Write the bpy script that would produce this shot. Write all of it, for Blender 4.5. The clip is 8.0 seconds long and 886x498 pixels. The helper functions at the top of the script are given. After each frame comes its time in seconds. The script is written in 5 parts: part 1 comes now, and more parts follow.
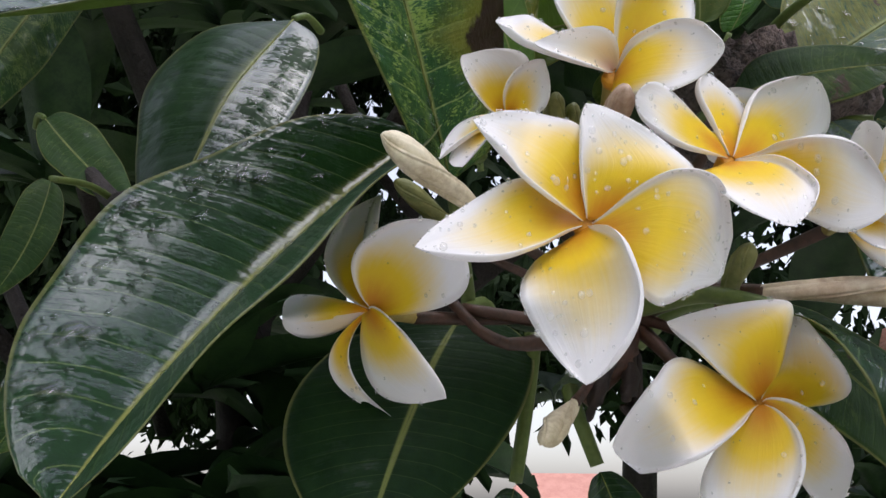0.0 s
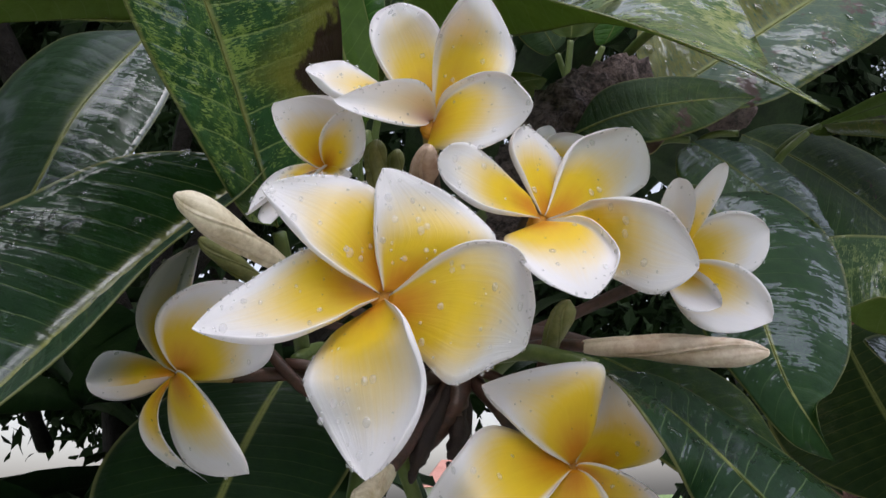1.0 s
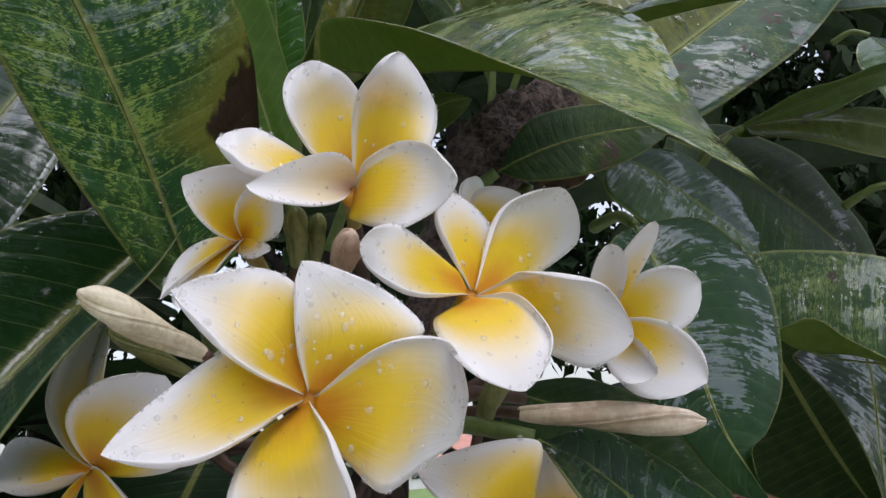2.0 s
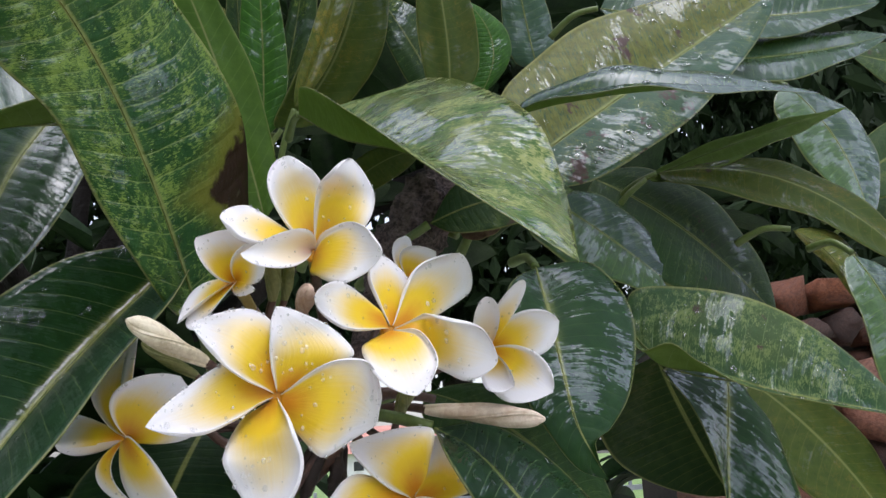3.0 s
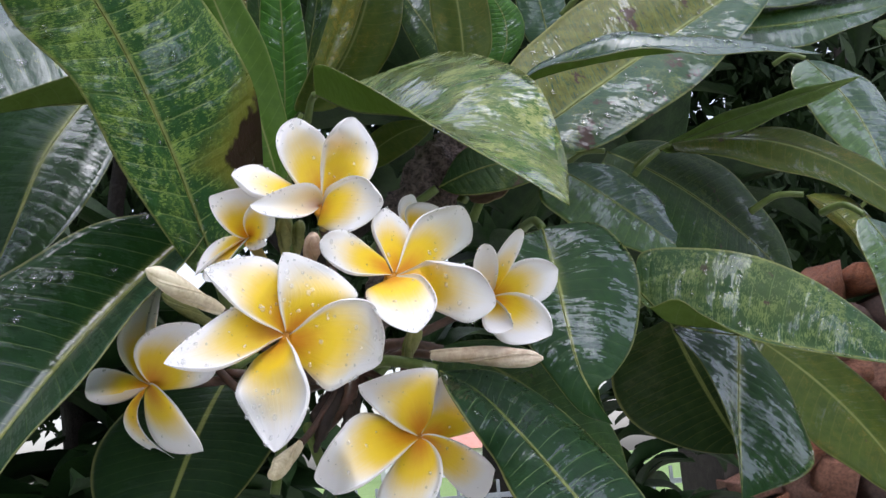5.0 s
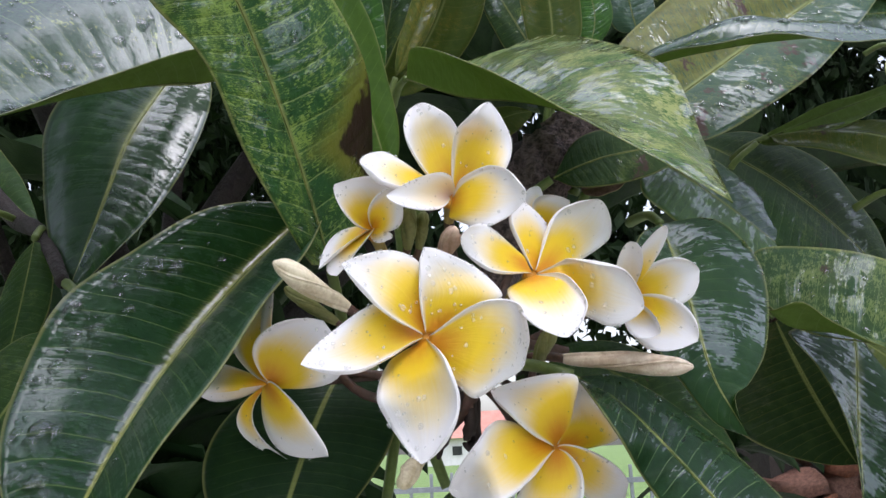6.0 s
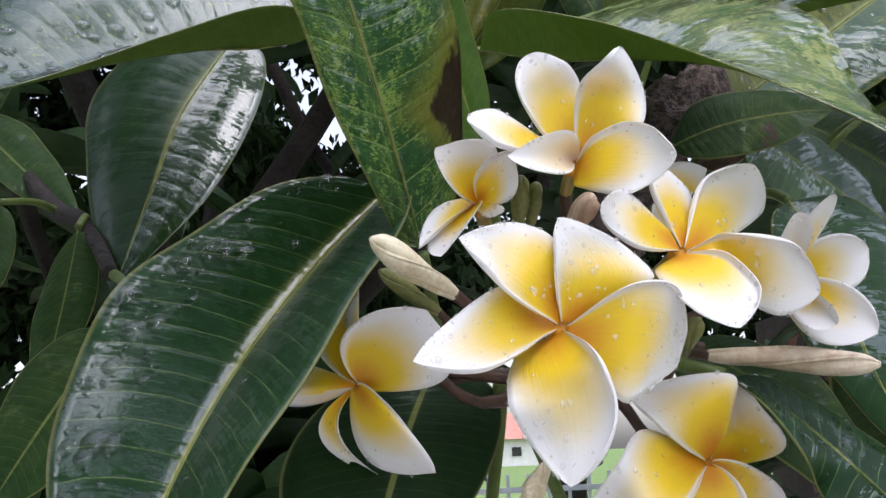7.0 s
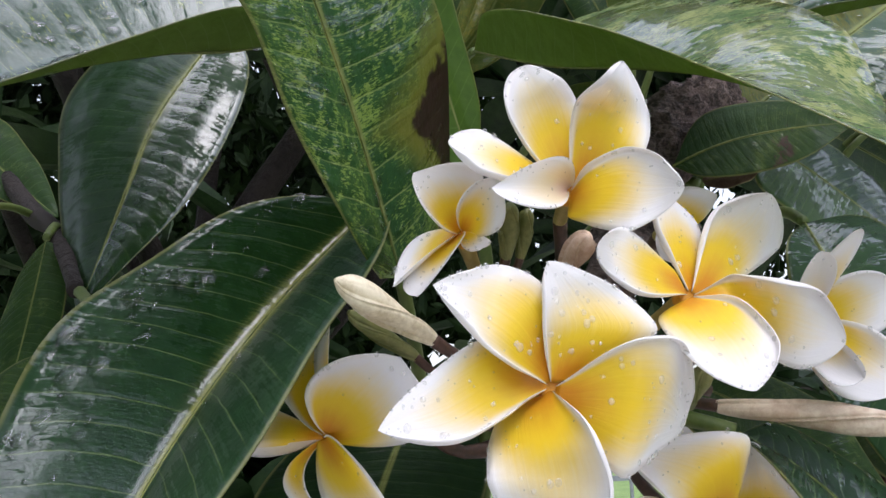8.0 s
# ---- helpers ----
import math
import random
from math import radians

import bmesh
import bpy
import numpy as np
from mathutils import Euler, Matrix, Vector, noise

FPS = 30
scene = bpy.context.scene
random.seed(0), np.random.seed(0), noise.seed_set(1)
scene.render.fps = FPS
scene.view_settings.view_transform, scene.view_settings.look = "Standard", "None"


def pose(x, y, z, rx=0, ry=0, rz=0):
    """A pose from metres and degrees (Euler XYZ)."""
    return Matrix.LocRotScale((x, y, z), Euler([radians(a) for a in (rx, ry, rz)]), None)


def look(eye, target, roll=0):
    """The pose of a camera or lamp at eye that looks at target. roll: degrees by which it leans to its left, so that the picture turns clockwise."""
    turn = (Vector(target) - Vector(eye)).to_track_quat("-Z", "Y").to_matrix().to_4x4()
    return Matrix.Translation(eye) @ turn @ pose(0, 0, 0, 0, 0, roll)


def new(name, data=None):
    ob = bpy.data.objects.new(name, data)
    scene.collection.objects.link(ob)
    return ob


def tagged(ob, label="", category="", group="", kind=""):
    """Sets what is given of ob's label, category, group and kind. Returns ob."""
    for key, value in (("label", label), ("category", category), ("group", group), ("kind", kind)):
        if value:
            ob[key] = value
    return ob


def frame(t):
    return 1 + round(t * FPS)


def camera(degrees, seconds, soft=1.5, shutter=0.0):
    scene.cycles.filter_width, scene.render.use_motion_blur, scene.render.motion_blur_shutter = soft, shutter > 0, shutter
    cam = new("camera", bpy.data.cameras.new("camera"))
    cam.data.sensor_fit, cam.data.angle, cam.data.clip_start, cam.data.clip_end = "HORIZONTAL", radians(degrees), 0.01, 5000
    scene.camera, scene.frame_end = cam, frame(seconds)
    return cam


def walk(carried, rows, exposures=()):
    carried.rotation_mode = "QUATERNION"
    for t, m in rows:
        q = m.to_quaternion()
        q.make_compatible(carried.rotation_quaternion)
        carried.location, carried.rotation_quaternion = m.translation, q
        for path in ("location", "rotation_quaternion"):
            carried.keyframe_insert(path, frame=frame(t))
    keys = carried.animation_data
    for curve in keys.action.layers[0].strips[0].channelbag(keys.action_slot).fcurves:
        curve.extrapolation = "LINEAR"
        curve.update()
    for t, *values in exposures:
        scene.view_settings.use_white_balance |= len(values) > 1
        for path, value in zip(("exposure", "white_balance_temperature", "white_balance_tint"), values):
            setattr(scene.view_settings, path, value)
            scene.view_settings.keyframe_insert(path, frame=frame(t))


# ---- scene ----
cam = camera(53.3, 8.0)
# seconds, place in metres, turn in degrees
ROWS = [
    (0.0, 0.0027, 0.0016, 1.6568, 106.50, -0.51, 0.29),
    (0.5, 0.0153, -0.0028, 1.6627, 106.53, -0.16, -2.36),
    (1.0, 0.0292, 0.0054, 1.6769, 105.71, 1.62, -4.88),
    (1.5, 0.0330, 0.0253, 1.7005, 103.19, 3.56, -7.87),
    (1.7, 0.0335, 0.0231, 1.7022, 104.02, 5.26, -8.43),
    (2.8, 0.0271, -0.0741, 1.6991, 103.65, 3.44, -9.61),
    (3.0, 0.0330, -0.0942, 1.6962, 103.37, 3.29, -10.38),
    (3.5, 0.0437, -0.1256, 1.6845, 103.89, 4.04, -12.08),
    (4.0, 0.0441, -0.1354, 1.6782, 104.02, 3.83, -10.63),
    (4.2, 0.0485, -0.1280, 1.6720, 104.73, 4.46, -9.59),
    (5.3, 0.0366, -0.1044, 1.6756, 103.06, 3.63, -7.31),
    (5.5, 0.0310, -0.1011, 1.6771, 102.97, 3.26, -6.95),
    (6.0, 0.0091, -0.0825, 1.6842, 102.77, 2.50, -5.91),
    (6.5, -0.0042, -0.0554, 1.6869, 102.67, 2.16, -4.89),
    (7.0, -0.0127, -0.0291, 1.6890, 102.97, 2.39, -3.89),
    (7.5, -0.0115, -0.0156, 1.7034, 101.74, 1.14, -3.34),
    (8.0, -0.0036, -0.0048, 1.7076, 102.29, 1.94, -3.78),
]
walk(cam, [(t, pose(*p)) for t, *p in ROWS], exposures=[(0.0, 0.84, 6300, 17), (1.0, 0.62, 6300, 17), (1.7, 0.56, 6300, 17), (2.8, 0.95, 6120, 17), (4.2, 0.97, 6120, 17), (5.3, 1.10, 6120, 17), (8.0, 1.06, 6230, 17)])

# ---- light: a bright overcast sky ----
SUN_UP, SUN_TURN = radians(71), radians(170)
world = bpy.data.worlds.new("overcast_sky")
scene.world = world
world.use_nodes = True
wn, wl = world.node_tree.nodes, world.node_tree.links
wn.clear()
sky = wn.new("ShaderNodeTexSky")
sky.sky_type, sky.sun_disc = "NISHITA", False
sky.sun_elevation, sky.sun_rotation = SUN_UP, SUN_TURN
sky.air_density, sky.dust_density = 1.3, 3.0
pale = wn.new("ShaderNodeHueSaturation")
pale.inputs["Saturation"].default_value = 0.42
back = wn.new("ShaderNodeBackground")
back.inputs["Strength"].default_value = 0.15
wout = wn.new("ShaderNodeOutputWorld")
wl.new(sky.outputs[0], pale.inputs["Color"])
wl.new(pale.outputs[0], back.inputs["Color"])
wl.new(back.outputs[0], wout.inputs[0])
sun = new("sun", bpy.data.lights.new("sun", "SUN"))
sun.data.energy, sun.data.angle, sun.data.color = 0.6, radians(62), (1.0, 0.97, 0.94)
sun.matrix_world = look((0.8, -1.9, 7.6), (0, 0, 1.7))


# ---- materials ----
def surface(name):
    m = bpy.data.materials.new(name)
    m.use_nodes = True
    return m, m.node_tree.nodes, m.node_tree.links, m.node_tree.nodes["Principled BSDF"]


def value(nodes, links, kind, *args):
    n = nodes.new("ShaderNodeMath")
    n.operation = kind
    for slot, a in zip(n.inputs, args):
        if isinstance(a, (int, float)):
            slot.default_value = a
        else:
            links.new(a, slot)
    return n.outputs[0]


def ramp(nodes, links, x, lo, hi, a=0.0, b=1.0):
    n = nodes.new("ShaderNodeMapRange")
    n.interpolation_type = "SMOOTHSTEP"
    links.new(x, n.inputs[0])
    for i, v in enumerate((lo, hi, a, b)):
        n.inputs[i + 1].default_value = v
    return n.outputs[0]


def blend(nodes, links, f, a, b):
    n = nodes.new("ShaderNodeMix")
    n.data_type = "RGBA"
    if isinstance(f, (int, float)):
        n.inputs[0].default_value = f
    else:
        links.new(f, n.inputs[0])
    for slot, c in ((n.inputs[6], a), (n.inputs[7], b)):
        if isinstance(c, tuple):
            slot.default_value = (*c, 1)
        else:
            links.new(c, slot)
    return n.outputs[2]


def grain(nodes, links, co, scale, detail=4.0, rough=0.6):
    n = nodes.new("ShaderNodeTexNoise")
    n.inputs["Scale"].default_value, n.inputs["Detail"].default_value = scale, detail
    n.inputs["Roughness"].default_value = rough
    links.new(co, n.inputs["Vector"])
    return n.outputs["Fac"]


def relief(nodes, links, height, bsdf, strength, depth, before=None):
    n = nodes.new("ShaderNodeBump")
    n.inputs["Strength"].default_value, n.inputs["Distance"].default_value = strength, depth
    links.new(height, n.inputs["Height"])
    if before:
        links.new(before, n.inputs["Normal"])
    links.new(n.outputs[0], bsdf.inputs["Normal"])
    return n.outputs[0]


def leaf_surface(name, deep, light, mottle=(0.25, 0.32, 0.05), much=0.0, brown=0.0, vein=(0.22, 0.30, 0.10), veins=0.35,
                 rough=(0.10, 0.36), rib=(0.17, 0.20, 0.06), bumps=0.35, shine=1.0, thru=0.0, film=0.6, wet=0.5, patch=False, ripple=0.5, half=None, dry=0, broad_rib=0.0):
    m, nd, ln, b = surface(name)
    tc = nd.new("ShaderNodeTexCoord")
    sep = nd.new("ShaderNodeSeparateXYZ")
    ln.new(tc.outputs["UV"], sep.inputs[0])
    across = value(nd, ln, "ABSOLUTE", value(nd, ln, "MULTIPLY_ADD", sep.outputs[0], 2.0, -1.0))
    co = tc.outputs["Object"]
    wob = value(nd, ln, "MULTIPLY", grain(nd, ln, co, 30, 2), 0.35)
    run = value(nd, ln, "MULTIPLY_ADD", sep.outputs[1], 20.0, wob)
    run = value(nd, ln, "SUBTRACT", run, value(nd, ln, "MULTIPLY", value(nd, ln, "POWER", across, 1.4), 1.3))
    near = value(nd, ln, "PINGPONG", run, 0.5)
    line = ramp(nd, ln, near, 0.04, 0.0)
    fade = value(nd, ln, "MULTIPLY", line, ramp(nd, ln, across, 1.0, 0.75))
    join = nd.new("ShaderNodeCombineXYZ")
    ln.new(value(nd, ln, "MULTIPLY", sep.outputs[0], 4.0), join.inputs[0])
    ln.new(value(nd, ln, "MULTIPLY", run, 1.7), join.inputs[1])
    shift = nd.new("ShaderNodeVectorMath")
    ln.new(join.outputs[0], shift.inputs[0])
    where = nd.new("ShaderNodeObjectInfo")
    ln.new(where.outputs["Location"], shift.inputs[1])
    streak = grain(nd, ln, shift.outputs[0], 1.0, 4, 0.6)
    flecks = grain(nd, ln, shift.outputs[0], 5.0, 5, 0.75)
    comb_at = nd.new("ShaderNodeVectorMath")
    comb_at.operation = "MULTIPLY"
    comb_at.inputs[1].default_value = (1.6, 4.5, 1.0)
    ln.new(shift.outputs[0], comb_at.inputs[0])
    comb = grain(nd, ln, comb_at.outputs[0], 1.0, 3, 0.6)
    stipple = grain(nd, ln, co, 420, 4, 0.7)
    big, mid, fine = grain(nd, ln, co, 26, 3), grain(nd, ln, co, 130, 5, 0.7), grain(nd, ln, co, 700, 3)
    c = blend(nd, ln, ramp(nd, ln, mid, 0.3, 0.7), deep, light)
    if much:
        ticks = grain(nd, ln, shift.outputs[0], 14.0, 3, 0.65)
        spots = value(nd, ln, "ADD", value(nd, ln, "MULTIPLY", ticks, 0.50), value(nd, ln, "MULTIPLY", grain(nd, ln, co, 210, 3, 0.65), 0.32))
        spots = value(nd, ln, "ADD", spots, value(nd, ln, "MULTIPLY", grain(nd, ln, co, 45, 3), 0.30))
        spots = ramp(nd, ln, spots, 0.655 - 0.09 * much, 0.695 - 0.09 * much)
        broad = value(nd, ln, "MULTIPLY", ramp(nd, ln, grain(nd, ln, co, 17, 4, 0.65), 0.46, 0.62), 0.4 * much)
        c = blend(nd, ln, broad, c, tuple(v * 0.6 for v in mottle))
        c = blend(nd, ln, value(nd, ln, "MULTIPLY", spots, 0.85), c, mottle)
    c = blend(nd, ln, value(nd, ln, "MULTIPLY", ramp(nd, ln, fine, 0.55, 0.75), 0.25), c, tuple(v * 0.5 for v in deep))
    if half:
        edge_noise = value(nd, ln, "MULTIPLY_ADD", grain(nd, ln, co, 110, 4), 0.12, sep.outputs[0])
        shade = blend(nd, ln, ramp(nd, ln, mid, 0.35, 0.65), half, tuple(v * 1.5 for v in half))
        c = blend(nd, ln, value(nd, ln, "MULTIPLY", ramp(nd, ln, edge_noise, 0.60, 0.52), ramp(nd, ln, flecks, 0.36, 0.5)), c, shade)
    c = blend(nd, ln, value(nd, ln, "MULTIPLY", fade, veins), c, vein)
    if broad_rib:
        fringe = value(nd, ln, "ADD", across, value(nd, ln, "MULTIPLY", value(nd, ln, "SUBTRACT", flecks, 0.5), 0.22))
        fringe = value(nd, ln, "MULTIPLY", ramp(nd, ln, fringe, 0.14, 0.02), ramp(nd, ln, sep.outputs[1], 0.62, 0.30))
        c = blend(nd, ln, value(nd, ln, "MULTIPLY", fringe, broad_rib), c, rib)
    c = blend(nd, ln, ramp(nd, ln, across, 0.045, 0.015), c, rib)
    c = blend(nd, ln, value(nd, ln, "MULTIPLY", ramp(nd, ln, across, 0.96, 0.99), 0.4), c, (0.34, 0.33, 0.12))
    if brown:
        rot = grain(nd, ln, co, 38, 6, 0.75)
        c = blend(nd, ln, ramp(nd, ln, rot, 0.69 - 0.1 * brown, 0.73 - 0.1 * brown), c, (0.06, 0.035, 0.03))
    if patch:
        d1 = value(nd, ln, "ABSOLUTE", value(nd, ln, "MULTIPLY_ADD", sep.outputs[1], 8.0, -1.5))
        d2 = value(nd, ln, "MULTIPLY_ADD", sep.outputs[0], -3.4, 3.4)
        edge = value(nd, ln, "ADD", value(nd, ln, "ADD", d1, d2), value(nd, ln, "MULTIPLY", grain(nd, ln, co, 90, 5), 0.9))
        c = blend(nd, ln, ramp(nd, ln, edge, 2.2, 1.5), c, (0.13, 0.14, 0.022))
        c = blend(nd, ln, ramp(nd, ln, edge, 1.45, 1.30), c, (0.028, 0.014, 0.010))
    ln.new(c, b.inputs["Base Color"])
    # rain films lie in patches between the veins
    film_at = value(nd, ln, "ADD", value(nd, ln, "MULTIPLY", streak, 0.34), value(nd, ln, "MULTIPLY", big, 0.66))
    film_at = value(nd, ln, "ADD", film_at, value(nd, ln, "MULTIPLY", value(nd, ln, "SUBTRACT", comb, 0.5), 0.30))
    film_at = value(nd, ln, "ADD", film_at, value(nd, ln, "MULTIPLY", value(nd, ln, "SUBTRACT", stipple, 0.5), 0.26))
    lo = 0.60 - 0.20 * wet
    soak = ramp(nd, ln, film_at, lo - 0.005, lo + 0.03)
    if dry:  # sheen masked off one half, standing in for how sky light falls on it
        cut = value(nd, ln, "MULTIPLY_ADD", value(nd, ln, "SUBTRACT", streak, 0.5), 0.10, sep.outputs[0])
        soak = value(nd, ln, "MULTIPLY", soak, ramp(nd, ln, cut, 0.50 - 0.02 * dry, 0.50 + 0.02 * dry, 1.0, 0.22) if dry > 0 else ramp(nd, ln, cut, 0.48, 0.52, 0.22, 1.0))
    ln.new(value(nd, ln, "MULTIPLY_ADD", soak, rough[0] - rough[1], rough[1]), b.inputs["Roughness"])
    ln.new(value(nd, ln, "MULTIPLY_ADD", soak, shine - 0.10, 0.10), b.inputs["Specular IOR Level"])
    ln.new(value(nd, ln, "MULTIPLY", soak, film), b.inputs["Coat Weight"])
    b.inputs["Coat Roughness"].default_value = 0.05
    # sheen tinted blue, in place of a bluer sky to reflect
    b.inputs["Specular Tint"].default_value = (0.86, 0.93, 1.0, 1)
    n1 = relief(nd, ln, value(nd, ln, "MULTIPLY_ADD", ramp(nd, ln, near, 0.0, 0.25), 0.25, value(nd, ln, "MULTIPLY", mid, 0.8)), b, bumps, 0.0012)
    n2 = relief(nd, ln, value(nd, ln, "MULTIPLY_ADD", streak, 0.8, value(nd, ln, "MULTIPLY_ADD", comb, 0.55, value(nd, ln, "MULTIPLY", flecks, 0.25))), b, ripple, 0.0016, n1)
    relief(nd, ln, fine, b, bumps * 0.4, 0.0003, n2)
    if thru:
        t = nd.new("ShaderNodeBsdfTranslucent")
        ln.new(blend(nd, ln, 0.35, c, (0.36, 0.50, 0.10)), t.inputs["Color"])
        mix = nd.new("ShaderNodeMixShader")
        mix.inputs[0].default_value = thru
        ln.new(b.outputs[0], mix.inputs[1])
        ln.new(t.outputs[0], mix.inputs[2])
        ln.new(mix.outputs[0], nd["Material Output"].inputs[0])
    return m


GLOSSY = leaf_surface("glossy_green_leaf", (0.008, 0.026, 0.010), (0.014, 0.042, 0.015), veins=0.5, vein=(0.20, 0.29, 0.12), rough=(0.09, 0.42), wet=0.36, thru=0.16, ripple=0.18, film=0.25, shine=0.75)
SLEEK = leaf_surface("sleek_green_leaf", (0.009, 0.032, 0.012), (0.016, 0.050, 0.018), veins=0.55, vein=(0.17, 0.23, 0.08), rib=(0.24, 0.25, 0.07), rough=(0.10, 0.45), wet=0.66, thru=0.16, ripple=0.16, film=0.3, shine=0.75, dry=1, broad_rib=0.65)
WET = leaf_surface("wet_dark_leaf", (0.010, 0.034, 0.010), (0.018, 0.052, 0.014), veins=0.12, rough=(0.05, 0.42), wet=0.48, thru=0.16, ripple=0.14, rib=(0.20, 0.22, 0.07), broad_rib=0.35)
DUSKY = leaf_surface("dusky_leaf", (0.012, 0.028, 0.008), (0.022, 0.042, 0.011), veins=0.5, vein=(0.14, 0.13, 0.03), much=0.15, mottle=(0.06, 0.06, 0.02), rough=(0.35, 0.55), wet=0.0, film=0.0, shine=0.2, thru=0.1, ripple=0.2)
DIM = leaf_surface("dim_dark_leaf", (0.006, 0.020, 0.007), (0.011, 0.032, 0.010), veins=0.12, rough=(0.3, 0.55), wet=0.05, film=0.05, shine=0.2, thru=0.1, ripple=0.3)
DARK = leaf_surface("shaded_green_leaf", (0.014, 0.038, 0.010), (0.026, 0.062, 0.016), much=0.25, brown=0.5, veins=0.25, rough=(0.12, 0.5), wet=0.2, thru=0.16)
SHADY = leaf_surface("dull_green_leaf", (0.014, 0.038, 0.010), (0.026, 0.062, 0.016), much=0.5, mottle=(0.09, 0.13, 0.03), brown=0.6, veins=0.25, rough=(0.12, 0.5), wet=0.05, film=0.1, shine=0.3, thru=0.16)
GREY = leaf_surface("grey_green_leaf", (0.020, 0.056, 0.032), (0.036, 0.078, 0.046), much=0.12, veins=0.3, rough=(0.22, 0.36), wet=1.1, thru=0.16, film=0.2, ripple=0.08)
MOTTLED = leaf_surface("mottled_leaf", (0.014, 0.046, 0.014), (0.028, 0.072, 0.022), much=0.85, mottle=(0.15, 0.20, 0.06), brown=0.5, veins=0.35, rough=(0.14, 0.42), wet=0.20, film=0.2, shine=0.7, thru=0.16, ripple=0.25, bumps=0.6)
SCORCHED = leaf_surface("scorched_mottled_leaf", (0.014, 0.054, 0.016), (0.028, 0.086, 0.022), much=0.95, mottle=(0.20, 0.29, 0.06), veins=0.45, bumps=0.8, rough=(0.09, 0.42), wet=0.36, thru=0.16, patch=True, vein=(0.34, 0.42, 0.14), film=0.35, ripple=0.3)
SPECKLED = leaf_surface("speckled_leaf", (0.034, 0.090, 0.018), (0.07, 0.14, 0.03), much=1.1, mottle=(0.33, 0.36, 0.13), veins=0.35, rough=(0.14, 0.36), wet=0.70, thru=0.16, film=1.0, ripple=0.22)
YELLOWING = leaf_surface("yellowing_leaf", (0.06, 0.09, 0.016), (0.11, 0.13, 0.024), much=0.8, mottle=(0.26, 0.20, 0.03), brown=0.6, veins=0.4, rough=(0.18, 0.45), wet=0.28, thru=0.16)
TWOTONE = leaf_surface("half_yellowed_leaf", (0.022, 0.060, 0.034), (0.040, 0.086, 0.050), much=0.45, mottle=(0.15, 0.18, 0.05), brown=1.0, veins=0.22, rough=(0.16, 0.40), wet=0.26, thru=0.05, half=(0.086, 0.094, 0.020), shine=0.7, film=0.25, ripple=0.2)
BLUEGREY = leaf_surface("blue_grey_mottled_leaf", (0.022, 0.055, 0.034), (0.045, 0.085, 0.055), much=0.35, mottle=(0.14, 0.20, 0.08), veins=0.5, shine=0.8, film=0.35, rough=(0.14, 0.4), wet=0.5, thru=0.16, half=(0.05, 0.095, 0.03), ripple=0.25)
DULLGREY = leaf_surface("dull_grey_green_leaf", (0.024, 0.060, 0.032), (0.042, 0.084, 0.046), much=0.3, mottle=(0.10, 0.15, 0.06), veins=0.35, rough=(0.18, 0.4), wet=0.5, thru=0.16, film=0.15, shine=0.6, ripple=0.25)
MIRROR = leaf_surface("soaked_dark_leaf", (0.010, 0.034, 0.010), (0.018, 0.052, 0.014), veins=0.15, rib=(0.22, 0.24, 0.07), rough=(0.12, 0.40), wet=0.80, film=0.6, thru=0.16, ripple=0.14, dry=-1, broad_rib=0.4)
YOUNG = leaf_surface("young_leaf", (0.0217, 0.0806, 0.0074), (0.0372, 0.1178, 0.0112), veins=0.9, vein=(0.14, 0.28, 0.04), rough=(0.15, 0.45), wet=0.2, thru=0.15, bumps=0.8)
LIME = leaf_surface("pale_leaf_underside", (0.22, 0.33, 0.075), (0.29, 0.43, 0.105), vein=(0.36, 0.48, 0.17), veins=0.6, rough=(0.4, 0.55), wet=0.0, shine=0.25, bumps=0.2, thru=0.75, film=0.0, ripple=0.1)
OLIVE = leaf_surface("olive_leaf_underside", (0.040, 0.072, 0.012), (0.070, 0.102, 0.016), vein=(0.20, 0.19, 0.04), veins=0.45, much=0.5, mottle=(0.15, 0.13, 0.02), brown=0.55, rough=(0.3, 0.5), wet=0.2, shine=0.5, bumps=0.3, thru=0.35, film=0.1, ripple=0.15)

MIDGREEN = leaf_surface("green_leaf_underside", (0.044, 0.096, 0.0104), (0.064, 0.128, 0.0144), vein=(0.13, 0.22, 0.04), veins=0.6, rough=(0.4, 0.55), wet=0.0, shine=0.25, bumps=0.2, thru=0.3, film=0.0, ripple=0.1)
DRY = leaf_surface("dry_leaf", (0.10, 0.065, 0.05), (0.24, 0.165, 0.135), veins=0.0, vein=(0.3, 0.22, 0.18), rough=(0.5, 0.6), wet=0.0, shine=0.25, bumps=0.4, film=0.0)


